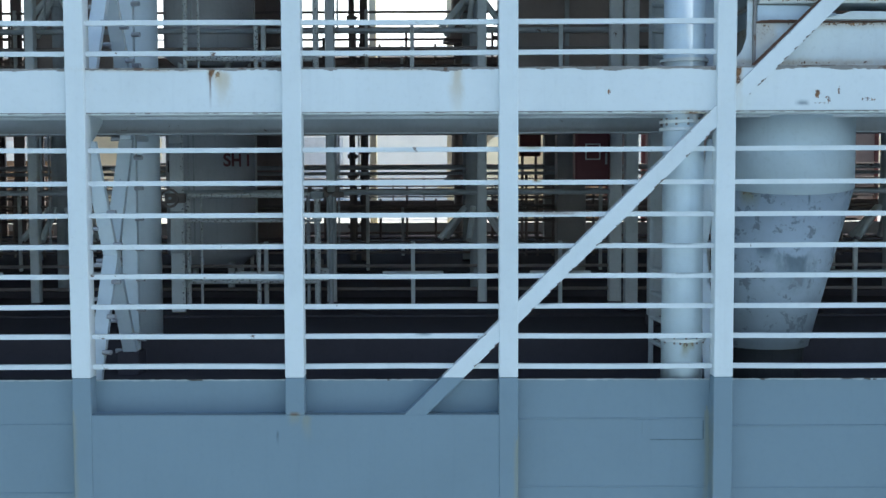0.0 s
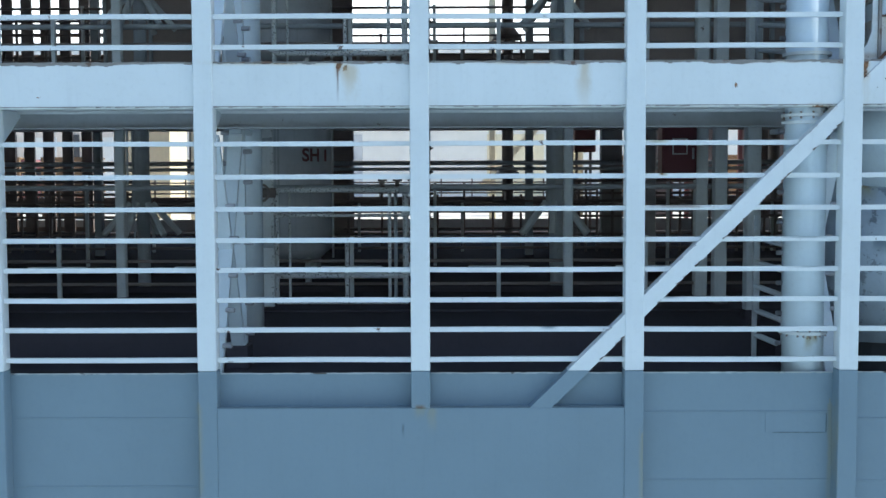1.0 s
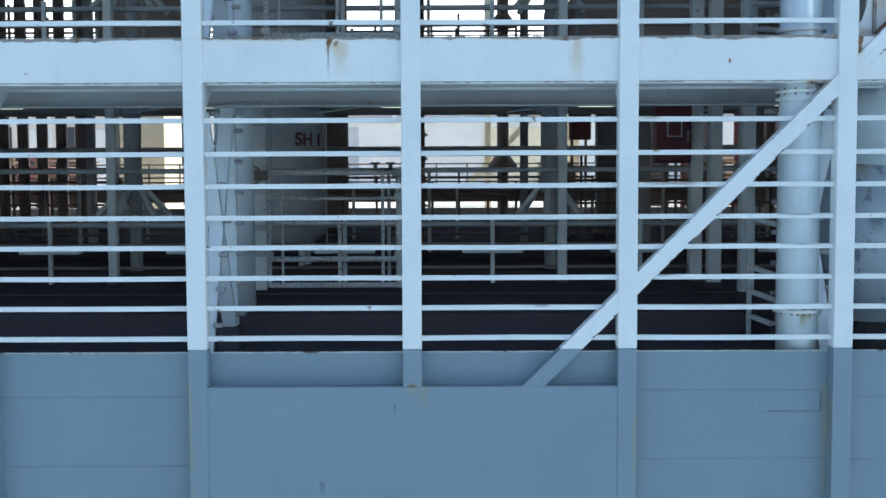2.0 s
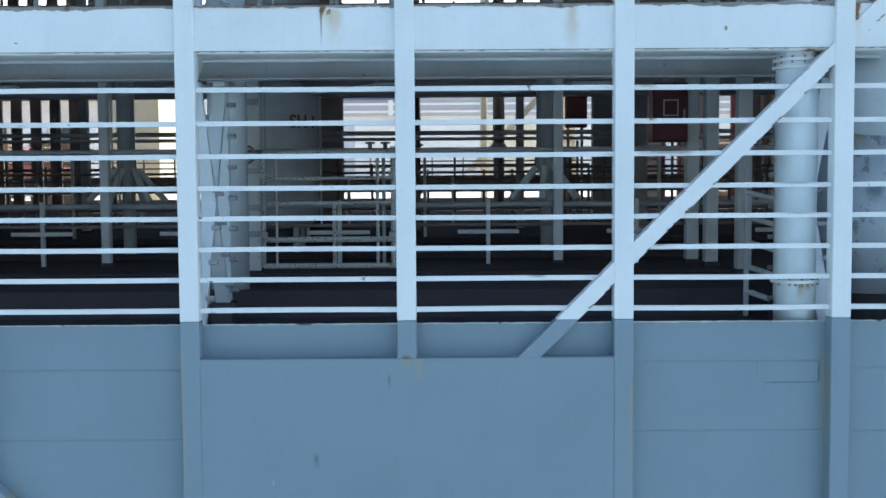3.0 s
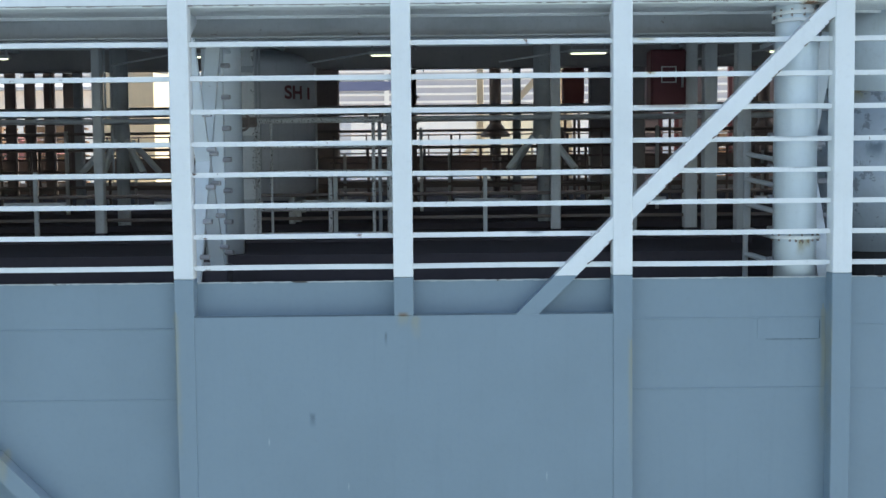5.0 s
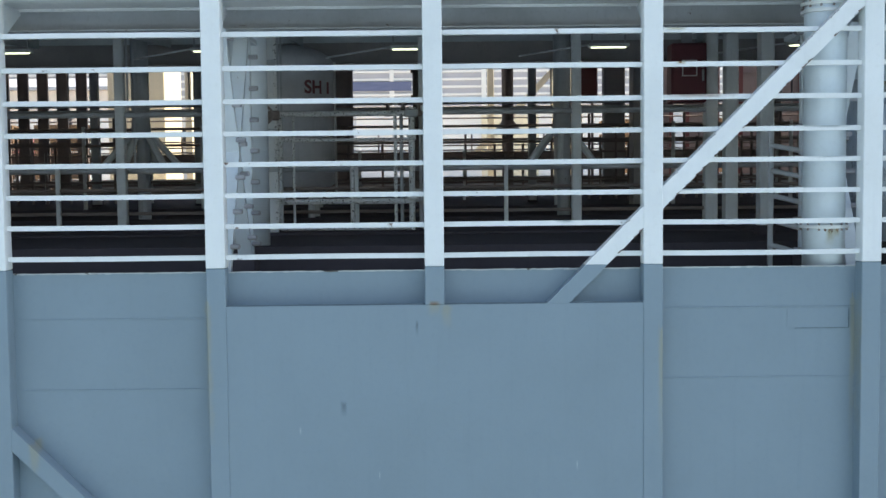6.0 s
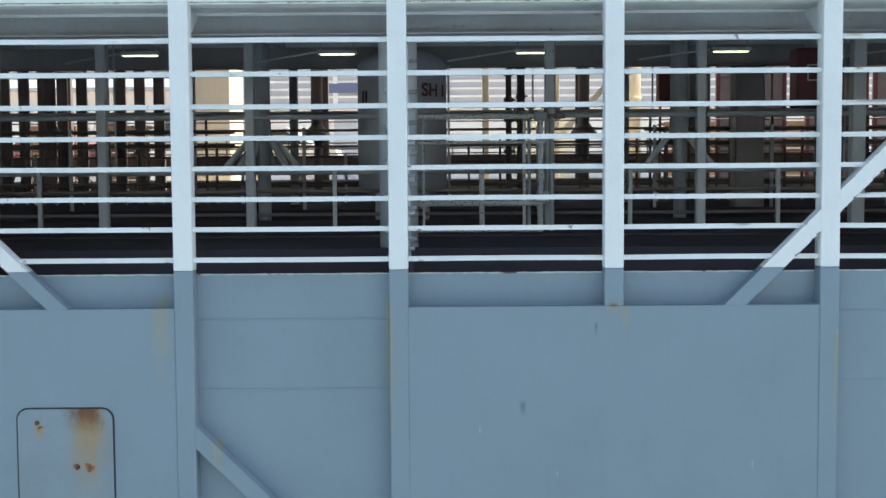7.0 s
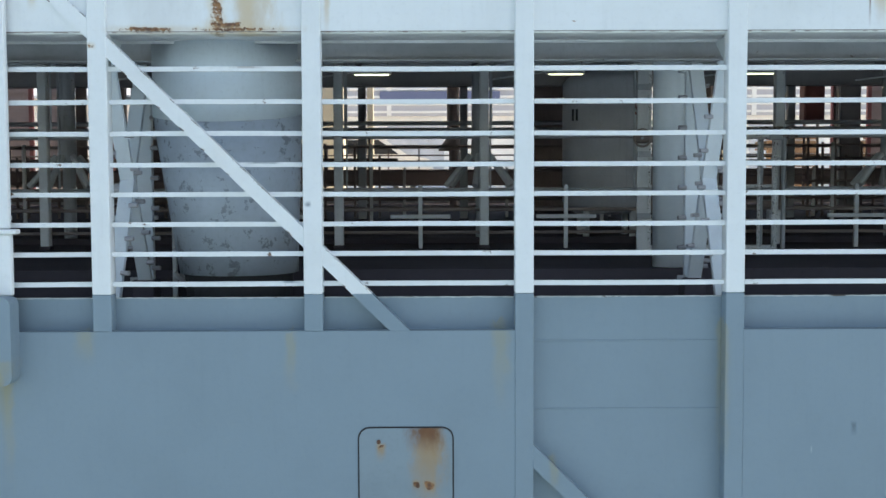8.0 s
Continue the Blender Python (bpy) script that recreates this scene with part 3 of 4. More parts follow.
def square_column(x, y, w=0.125, label="dull white square steel column with chipped paint", material=INNER):
    z = deck_z(y)
    t = thing("square_column", label, "column", "square deck columns", (x, y, z))
    part("shaft", box(-w / 2, w / 2, -w / 2, w / 2, 0.0, ceil_z(y) - z, bevel=0.01), material, t)
    part("plinth", box(-w / 2 - 0.012, w / 2 + 0.012, -w / 2 - 0.012, w / 2 + 0.012, 0, max(0.03, 1.165 - z), bevel=0.005), DECK, t, "black coated plinth")
    z2 = 3.24 + 0.062 * y
    part("upper_shaft", box(-w / 2, w / 2, -w / 2, w / 2, z2 - z, 5.4 + 0.062 * y - z, bevel=0.01), material, t)
    return t


for x in (-9.6, -8.07, -6.45, -4.86, -3.27, -0.05, 1.58, 4.76, 6.36, 8.0):
    square_column(x, 3.72, 0.10)
for x in FRAMES + [-4.90]:
    square_column(x + 0.11 if x in FRAMES else x, 8.05, 0.115, "dark dirty square steel column", STEEL)
for x, y in ((3.02, 3.76), (3.13, 3.37), (3.21, 2.43)):
    square_column(x, y, 0.135)

# ---- ventilation ducts close to the rails ----
def dipped(bm, z, slope=0.16):
    """Tilts one ring of a loft, so that it lies lower at the front."""
    for v in bm.verts:
        if abs(v.co.z - z) < 1e-4:
            v.co.z += slope * v.co.y
    return bm


t = thing("ventilation_duct", "white round ventilation duct tapering to an oblique cone", "duct", "ventilation ducts", (4.005, 1.12, deck_z(1.1)))
z = deck_z(1.1)
part("collar", dipped(loft([(0, 0, 2.435 - z, 0.590), (0, 0, 3.1 - z, 0.590)], 48), 2.435 - z), COLLAR, t, smooth=True)
part("cone", dipped(loft([(-0.17, -0.12, 1.10 - z, 0.370), (0, 0, 2.433 - z, 0.587)], 48), 2.433 - z), DUCT, t, "scuffed white cone with shade in its colour", smooth=True)
part("seat", loft([(-0.17, -0.12, 0, 0.33), (-0.17, -0.12, 1.10 - z, 0.34)], 32), RUBBER, t)
t = thing("ventilation_duct", "white round ventilation duct with a slight taper", "duct", "ventilation ducts", (-5.56, 1.12, deck_z(1.1)))
part("collar", dipped(loft([(0, 0, 2.425 - z, 0.625), (0, 0, 3.1 - z, 0.625)], 48), 2.425 - z), COLLAR, t, smooth=True)
part("cone", dipped(loft([(0.08, 0, 1.08 - z, 0.50), (0, 0, 2.423 - z, 0.623)], 48), 2.423 - z), DUCT, t, "scuffed white cone with shade in its colour", smooth=True)
part("seat", loft([(0.08, 0, 0, 0.44), (0.08, 0, 1.08 - z, 0.46)], 32), RUBBER, t)

# ---- the standing pipe beside a post ----
t = thing("standing_pipe", "white flanged standing pipe with rusty bolts", "pipe", "", (3.018, 0.302, deck_z(0.3)))
z = deck_z(0.3)
part("shaft", loft([(0, 0, 0, 0.155), (0, 0, 4.4, 0.155)], 32), PIPE, t, smooth=True)
for zz in (1.245, 2.845, 2.90, 3.36):
    fl = part("flange", loft([(0, 0, zz - z - 0.012, 0.182), (0, 0, zz - z + 0.012, 0.182)], 32), RAILW, t)
    if zz in (1.245, 2.90):
        for i in range(12):
            a = 2 * math.pi * i / 12
            part("bolt", tube((0.169 * math.cos(a), 0.169 * math.sin(a), zz - z - 0.028), (0.169 * math.cos(a), 0.169 * math.sin(a), zz - z + 0.026), 0.008, n=6), DARK, fl, "rusty bolt")

# ---- ladder behind the pipe ----
t = thing("short_ladder", "white short steel ladder set square to the ship's side", "ladder", "", (3.04, 1.70, deck_z(1.7)))
for dx, dy in ((0.0, 0.0), (0.30, -0.62)):
    part("stile", box(dx - 0.02, dx + 0.02, dy - 0.02, dy + 0.02, 0, 1.30, bevel=0.004), INNER, t)
for i in range(5):
    part("rung", add_tube(add_tube(bmesh.new(), (0.0, 0, 0.22 + 0.22 * i), (0.30, -0.62, 0.11 + 0.22 * i), 0.022, 8), (0.05, 0, 0.22 + 0.22 * i), (0.35, -0.62, 0.11 + 0.22 * i), 0.012, 6), INNER, t)

# ---- tank on the middle line ----
t = thing("upright_tank", "dull white upright tank with a domed top and red letters", "tank", "", (-1.69, 5.30, deck_z(5.30)))
z = deck_z(5.30)
rings = [(0, 0, 0.28, 0.38), (0, 0, 0.42, 0.54), (0, 0, 2.99 - z, 0.54)]
for i in range(1, 7):
    a = radians(15 * i)
    rings.append((0, 0, 2.99 - z + 0.27 * math.sin(a), 0.54 * math.cos(a) + 0.02))
part("shell", loft(rings, 48), TANK, t, smooth=True)
for a in (45, 135, 225, 315):
    c, s = 0.4 * math.cos(radians(a)), 0.4 * math.sin(radians(a))
    part("leg", tube((c, s, 0), (c, s, 0.40), 0.04), INNER, t)
part("gauge_pipe", tube((0.565, -0.10, 0.3), (0.565, -0.10, 3.05 - z), 0.013, n=8), SIGNW, t, "thin pale upright pipe")
cu = bpy.data.curves.new("letters", "FONT")
cu.body, cu.size, cu.extrude, cu.offset = "SH", 0.21, 0.004, 0.006
txt = new("letters", cu)
dg = bpy.context.evaluated_depsgraph_get()
me = bpy.data.meshes.new_from_object(txt.evaluated_get(dg))
bpy.data.objects.remove(txt)
for v in me.vertices:
    a = -math.pi / 2 + (v.co.x + 0.255) / 0.546
    v.co = Vector((0.546 * math.cos(a), 0.546 * math.sin(a), 2.66 - z + v.co.y))
me.materials.append(LETTER)
ob = new("letters", me)
ob.parent = t
ob["label"] = "red capital letters"
a = -math.pi / 2 + 0.615 / 0.546
q = pose(0.546 * math.cos(a), 0.546 * math.sin(a), 2.73 - z, 0, 0, math.degrees(a) + 90)
part("marking_bar", box(-0.02, 0.02, -0.003, 0.003, -0.07, 0.07, m=q), LETTER, t, "red illegible marking")
for i in range(2):
    a = radians(-146 + 7 * i)
    q = pose(0.546 * math.cos(a), 0.546 * math.sin(a), 2.66 - z, 0, 0, math.degrees(a) + 90)
    part("marking_bar", box(-0.016, 0.016, -0.003, 0.003, -0.07, 0.07, m=q), MARK, t, "dark illegible marking")

t = thing("partition_panel", "brown steel partition panel behind the tank", "panel", "", (-1.84, 10.2, deck_z(10.2)))
part("sheet", box(-0.54, 0.54, 0, 0.03, 0, ceil_z(10.2) - deck_z(10.2), bevel=0.004), PANEL, t)
for dx in (-0.50, 0.0, 0.50):
    part("stiffener", box(dx - 0.02, dx + 0.02, -0.05, -0.001, 0, ceil_z(10.2) - deck_z(10.2)), PANEL, t)
t = thing("boxed_column", "grey-brown boxed steel column with chipped paint", "column", "", (2.83, 6.42, deck_z(6.42)))
part("casing", box(-0.19, 0.19, -0.15, 0.15, 0, ceil_z(6.42) - deck_z(6.42), bevel=0.012), GIRDER, t)
part("base_frame", box(-0.22, 0.22, -0.18, 0.18, 0, 0.05, bevel=0.005), DARK, t)

# ---- lamps under the ceiling ----
def ceiling_light(x, y, z):
    t = thing("ceiling_light", "white fluorescent ceiling light, lit", "lamp", "lamps under the deck", (x, y, z))
    part("housing", box(-0.22, 0.22, -0.05, 0.05, 0.018, 0.055, bevel=0.008), INNER, t)
    part("tube", box(-0.19, 0.19, -0.022, 0.022, 0.005, 0.017, bevel=0.004), TUBE, t, "glowing tube")
    for dx in (-0.18, 0.18):
        part("hanger", box(dx - 0.008, dx + 0.008, -0.01, 0.01, 0.055, ceil_z(y) - z), STEEL, t)
    part("conduit", tube((-0.22, 0, 0.04), (-0.95, 0.35, -0.03), 0.011, n=6), INNER, t)


for i in range(-3, 4):
    ceiling_light(-0.19 + 2.16 * i, 4.0, 3.035)


# ---- pens ----
def pen_fence(y, xs, x0, x1, zs, post_top, label, material, r=0.018):
    z = deck_z(y)
    t = thing("pen_fence", label, "fence", "pen fences", ((x0 + x1) / 2, y, z))
    c = (x0 + x1) / 2
    for x in xs:
        part("fence_post", box(x - c - 0.022, x - c + 0.022, -0.022, 0.022, 0, post_top - z, bevel=0.004), INNER, t)
    for q in zs:
        part("fence_rail", tube((x0 - c, 0, q - z), (x1 - c, 0, q - z), r, n=8), material, t)
    return t


STANS = [0.83 + 1.6 * i for i in range(-6, 4)]
pen_fence(3.76, STANS, -10, 7.5, (1.30, 1.55), 1.82, "dark low pen fence with thin white posts", DARK)
pen_fence(6.9, [0.1 + 1.6 * i for i in range(-6, 5)], -12, 9.5, (1.5, 1.64, 2.14, 2.36), 2.4, "dark pen fence with four rails", DARK)
pen_fence(8.8, [0.5 + 1.6 * i for i in range(-7, 5)], -12, 9.5, (1.48, 1.60, 2.05), 2.1, "dark pen fence with three rails", DARK)
t = thing("bar_screen", "dark upright bar screen behind the pens", "screen", "", (-8.0, 8.75, deck_z(8.75)))
for i in range(34):
    x = -3.6 + 0.21 * i + random.uniform(-0.05, 0.05)
    part("screen_bar", tube((x, 0, 0), (x, 0, random.choice((0.95, 1.15, 1.3))), 0.022, n=6), DARK, t)
for z in (0.55, 0.9, 1.1):
    part("screen_rail", tube((-3.7, 0, z), (3.6, 0, z), 0.02, n=6), DARK, t)
t = thing("bar_screen", "dark upright bar screen behind the pens", "screen", "", (4.6, 8.75, deck_z(8.75)))
for i in range(26):
    x = -2.6 + 0.21 * i + random.uniform(-0.05, 0.05)
    part("screen_bar", tube((x, 0, 0), (x, 0, random.choice((0.95, 1.15, 1.3))), 0.022, n=6), DARK, t)
for z in (0.55, 0.9, 1.1):
    part("screen_rail", tube((-2.7, 0, z), (2.9, 0, z), 0.02, n=6), DARK, t)
t = thing("bar_screen", "dark low bar screen at the far side", "screen", "", (0.6, 9.5, deck_z(9.5)))
for i in range(9):
    x = -1.9 + 0.47 * i + random.uniform(-0.08, 0.08)
    part("screen_bar", tube((x, 0, 0), (x, 0, random.choice((0.85, 0.95, 1.05))), 0.022, n=6), DARK, t)
for z in (0.30, 0.62, 0.92):
    part("screen_rail", tube((-2.0, 0, z), (2.1, 0, z), 0.018, n=6), DARK, t)
for x in STANS:
    t = thing("feed_bar", "short white bar fixed across a pen fence post", "bar", "feed bars", (x, 3.72, 1.475))
    part("bar", box(-0.33, 0.33, -0.012, 0.012, -0.022, 0.022, bevel=0.005), INNER, t)
for y, z, r in ((3.72, 2.35, 0.028), (6.6, 2.66, 0.03), (6.6, 2.58, 0.022), (3.95, 1.76, 0.03)):
    t = thing("service_pipe", "grey service pipe running along the pens", "pipe", "service pipes", (-2, y, z))
    part("run", tube((-9.5, 0, 0), (10, 0, 0), r, n=10), STEEL, t)
    for i in range(12):
        part("hanger", box(-9.2 + 1.6 * i, -9.18 + 1.6 * i, -0.006, 0.006, 0.0, ceil_z(y) - z), STEEL, t)


def feeder(x, y, r, material, z=1.75):
    t = thing("feed_hopper", "feed drop pipe with a conical hopper on splayed legs", "feeder", "feed hoppers", (x, y, z))
    part("drop_pipe", tube((0, 0, 0.50), (0, 0, ceil_z(y) - z), r, n=16), material, t)
    wide = 1.12 if material is STEEL else 2.5
    part("hopper", loft([(0, 0, 0.36, r * wide), (0, 0, 0.40, r * wide), (0, 0, 0.60, r * 1.02)], 20), material, t)
    for a in range(20, 380, 60) if material is STEEL else ():
        c, s = math.cos(radians(a)), math.sin(radians(a))
        part("leg", tube((0.12 * c, 0.12 * s, 0.42), (0.43 * c, 0.43 * s, 0.06), 0.036, n=8), INNER if material is STEEL else material, t)
    part("foot_post", tube((0.02, 0, deck_z(y) - z), (0.02, 0, 0.40), r * 0.75, n=12), material, t)


for x in (-8.10, -3.28, 1.52, 6.30):
    feeder(x, 4.55, 0.10, STEEL)
for x in FRAMES:
    feeder(x, 11.9, 0.105, DARK, 2.10)

# white gate in front of the tank
t = thing("pen_gate", "white flaking tubular pen gate with rusty joints", "gate", "", (-1.54, 3.45, 1.125))
for z, r in ((0.012, 0.030), (0.29, 0.030), (0.67, 0.020), (0.93, 0.018), (1.20, 0.028)):
    part("gate_rail", tube((0, 0, z), (1.38, 0, z), r, n=8), GATE, t)
for x, z0, z1, r in ((0.0, 0, 1.20, 0.026), (0.14, 0.0, 1.20, 0.014), (0.745, 0.0, 0.67, 0.022), (1.20, 0, 1.20, 0.018), (1.37, -0.02, 1.26, 0.032)):
    part("gate_bar", tube((x, 0, z0), (x, 0, z1), r, n=8), GATE, t)
for x in (0.0, 1.37):
    for z in (0.30, 0.92):
        part("hinge", box(x - 0.05, x + 0.05, -0.045, -0.02, z, z + 0.07, bevel=0.006), GATE, t, "flaking hinge plate")
part("latch", box(1.30, 1.44, -0.05, 0.03, 1.16, 1.24, bevel=0.01), STEEL, t)

t = thing("valve_manifold", "dark row of small valves with handwheels over a gate post", "valve", "", (-0.24, 3.56, 2.33))
part("pipe", tube((-0.30, 0, 0), (0.34, 0, 0), 0.025, n=10), DARK, t)
part("standpipe", tube((0.20, 0, deck_z(3.56) - 2.33), (0.20, 0, 0.0), 0.025, n=10), STEEL, t)
part("standpipe", tube((-0.04, 0, deck_z(3.56) - 2.33), (-0.04, 0, 0.0), 0.020, n=10), STEEL, t)
for x in (-0.18, -0.02, 0.14, 0.27):
    v = part("valve", tube((x, 0, 0), (x, 0, 0.085), 0.022, n=8), DARK, t)
    part("handwheel", loft([(x, 0, 0.085, 0.05), (x, 0, 0.105, 0.05)], 12), DARK, v)
    part("gland", box(x - 0.035, x + 0.035, -0.035, 0.035, -0.03, 0.03, bevel=0.008), DARK, v)
t = thing("junction_box", "white junction box with a dark valve on a column", "box", "", (-0.09, 3.62, 1.40))
part("body", box(-0.10, 0.06, -0.04, 0.045, 0.0, 0.14, bevel=0.008), INNER, t)
part("cover", box(-0.085, 0.045, -0.055, -0.041, 0.015, 0.125, bevel=0.004), GATE, t)
part("cable", tube((0.03, 0, 0.14), (0.05, 0.03, 0.62), 0.012, n=6), DARK, t)
part("valve", tube((-0.16, 0, 0.20), (-0.04, 0, 0.20), 0.035, n=10), DARK, t)

t = thing("valve_stand", "white flat column with a rusty valve and handwheel", "valve", "", (-1.61, 3.28, deck_z(3.28)))
z = deck_z(3.28)
part("upright", box(-0.07, 0.07, -0.02, 0.02, 0, ceil_z(3.28) - z, bevel=0.004), INNER, t)
part("edge_strip", box(0.045, 0.075, -0.034, -0.0205, 0.05, ceil_z(3.28) - z - 0.05), GATE, t, "flaking edge strip")
part("valve_body", tube((-0.10, -0.07, 2.30 - z), (0.10, -0.07, 2.30 - z), 0.05, n=12), DARK, t, "dark rusted valve body")
wheel = bmesh.new()
for i in range(12):
    a, b = 2 * math.pi * i / 12, 2 * math.pi * (i + 1) / 12
    add_tube(wheel, (0.09 * math.cos(a) - 0.04, -0.16, 2.30 - z + 0.09 * math.sin(a)), (0.09 * math.cos(b) - 0.04, -0.16, 2.30 - z + 0.09 * math.sin(b)), 0.012, 6)
part("handwheel", wheel, DARK, t)
part("spindle", tube((-0.04, -0.16, 2.30 - z), (-0.04, -0.05, 2.30 - z), 0.014, n=8), STEEL, t)
for q in (0.35, 0.62, 1.0, 1.7):
    part("clamp", box(-0.07, 0.07, -0.045, -0.021, q, q + 0.06, bevel=0.004), STEEL, t)
first = scene.objects["short_ladder"]
copy_thing(first, Matrix.Translation((-6.18, 1.72, deck_z(1.72))))

# fire hose cabinet
t = thing("hose_cabinet", "faded red fire hose cabinet with a white sign", "cabinet", "", (2.76, 3.62, 2.42))
part("body", box(-0.185, 0.185, 0, 0.25, 0, 0.62, bevel=0.012), RED, t)
part("door", box(-0.17, 0.17, -0.018, -0.002, 0.02, 0.60, bevel=0.006), RED, t)
part("sign", add_box(add_box(add_box(add_box(bmesh.new(), -0.08, 0.08, -0.024, -0.0185, 0.430, 0.442), -0.08, 0.08, -0.024, -0.0185, 0.270, 0.282), -0.08, -0.068, -0.024, -0.0185, 0.282, 0.430), 0.068, 0.08, -0.024, -0.0185, 0.282, 0.430), SIGNW, t, "white square outline sign")
part("bracket", box(-0.05, 0.05, 0.1, 0.16, 0.62, ceil_z(3.75) - 2.42), STEEL, t)
part("handle", tube((0.14, -0.03, 0.22), (0.14, -0.03, 0.34), 0.012), STEEL, t)

# lapped casing plates on the upper deck
t = thing("vent_casing", "white lapped steel casing with rusty seams on the upper deck", "casing", "", (3.515, 0.15, 3.30))
part("lower_plate", box(0, 2.3, 0, 0.9, 0.0, 0.325, bevel=0.004), CASING, t)
part("sloped_plate", prism([(0.02, 0.335), (2.3, 0.335), (2.3, 0.385), (0.62, 0.395), (0.38, 0.455), (0.02, 0.46)], 0.6, "y", 0.03), COLLAR, t, "blue-white plate set back under the fold")
part("fold", prism([(0.48, 0.345), (2.3, 0.338), (2.3, 0.392), (1.1, 0.398), (0.7, 0.405)], 0.05, "y", -0.025), CASING, t, "buckled folded lip")
part("top_plate", box(0.02, 2.3, -0.012, 0.9, 0.468, 1.9, bevel=0.006), CASING, t)
for x0, x1, z, thick, deep in ((0.0, 2.3, 0.330, 0.006, 0.012), (0.03, 2.3, 0.004, 0.006, 0.012), (0.03, 0.5, 0.340, 0.004, 0.02), (0.5, 2.3, 0.401, 0.005, 0.01)):
    bm = bmesh.new()
    for q in range(16):
        a, b = x0 + (x1 - x0) * q / 16, x0 + (x1 - x0) * (q + 1) / 16
        h = thick * random.uniform(0.5, 1.4)
        add_box(bm, a, b, -deep - random.uniform(0, 0.004), 0.0, z - h, z + h)
    part("seam", bm, RUSTY, t, "rusted seam")
part("corner_strip", box(-0.022, -0.001, -0.02, 0.02, 0.0, 1.9), RUSTGRIME, t, "rusted corner strip")
part("gusset", prism([(-0.20, 0.0), (-0.024, 0.0), (-0.024, 0.75), (-0.06, 0.75), (-0.065, 0.22), (-0.10, 0.12)], 0.02, "y", 0.0), CASING, t, "white gusset beside the casing")
part("weld_strip", prism([(right_x(3.30) - 0.115 - 3.515, 0.0), (right_x(3.30) - 0.06 - 3.515, 0.0), (right_x(4.3) - 0.06 - 3.515, 1.0), (right_x(4.3) - 0.09 - 3.515, 1.0)], 0.02, "y", -0.10), RUSTY, t, "rusted weld along the brace")
structure("far_bulwark", box(WEST, EAST, FAR - 0.05, FAR, 3.30 + 0.062 * FAR, 4.82, bevel=0.004), DARK, "dark brown steel bulwark along the upper deck's far edge", "bulwark")
t = thing("upper_partition", "brown steel partition among the pens of the upper deck", "panel", "", (-3.55, 6.4, 3.24 + 0.062 * 6.4))
part("sheet", box(-0.72, 0.55, 0, 0.03, 0, 2.12, bevel=0.004), PANEL, t)
for i in range(3):
    part("stiffener", box(-0.70 + 0.6 * i, -0.66 + 0.6 * i, -0.05, -0.001, 0, 2.12), STEEL, t)
t = thing("drain_pipe", "grey upright drain pipe on the upper deck", "pipe", "", (3.40, 0.45, 3.26))
part("run", tube((0, 0, 0), (0, 0, 2.2), 0.05, n=14), STEEL, t)

t = thing("upper_partition", "grey-brown steel partition on the upper deck", "panel", "", (3.3, 5.0, 3.24 + 0.062 * 5.0))
part("sheet", box(-1.5, 1.7, 0, 0.03, 0, 2.15, bevel=0.004), PANEL, t)
for i in range(5):
    part("stiffener", box(-1.45 + 0.75 * i, -1.40 + 0.75 * i, -0.06, -0.001, 0, 2.15), STEEL, t)

# ---- quay ----
QUAY = 1.60
structure("sky_backdrop", box(-900, 900, 620, 621, -2.0, 125), glow("hazy_white_sky", (1.0, 0.985, 0.965), 0.95), "plain white hazy sky far beyond the quay", "backdrop")
structure("quay", box(-600, 600, 14.0, 900, -3.5, QUAY), CONCRETE, "pale sunlit concrete quay", "ground")
structure("water", box(-900, 900, -900, 14.0, -3.6, -2.7), WATER, "pale murky harbour water beside the ship", "water")
t = thing("warehouse", "long white warehouse with grey louvres and a blue band", "building", "", (0, 40, QUAY))
part("wall", box(-50, 50, 0, 18, 0, 3.3), CLAD, t)
part("upper_wall", box(-50, 50, -0.3, 18, 3.3, 6.4), LOUVRE, t, "grey louvred upper wall")
part("roof_edge", box(-50.2, 50.2, -0.5, 18.2, 6.4, 6.75), CLAD, t, "white roof edge")
part("blue_band", box(-6.3, -1.05, -0.42, -0.301, 3.97, 4.36), BLUE, t, "blue painted band")
part("blue_band", box(-36, -22, -0.42, -0.301, 3.97, 4.36), BLUE, t, "blue painted band")
for i in range(9):
    part("louvre", box(-50, 50, -0.36, -0.302, 3.42 + 0.33 * i, 3.52 + 0.33 * i), CLAD, t)
for i in range(24):
    part("upright", box(-46 + 4 * i, -45.8 + 4 * i, -0.40, -0.302, 3.3, 6.39), CLAD, t)
for i in range(12):
    part("loading_door", box(-46 + 8 * i, -43.5 + 8 * i, -0.06, -0.002, 0, 2.9), STEEL if i % 2 else CREAM, t)


t = thing("quay_shed", "tan shed with white doors and a grey roof on the quay", "building", "", (-17.2, 30, QUAY))
part("wall", box(-6.8, 6.8, 0, 5, 0, 3.3, bevel=0.01), TAN, t)
part("roof", prism([(-0.3, 3.302), (5.3, 3.302), (5.3, 3.4), (2.5, 3.95), (-0.3, 3.4)], 14.0, "x", -7.0), STEEL, t)
for i in range(6):
    d = part("shed_door", box(-6.1 + 2.2 * i, -5.0 + 2.2 * i, -0.05, -0.002, 0, 2.4), CLAD, t, "white door")
    part("shed_window", box(-4.7 + 2.2 * i, -4.2 + 2.2 * i, -0.04, -0.002, 1.5, 2.5), MARK, t, "dark window")


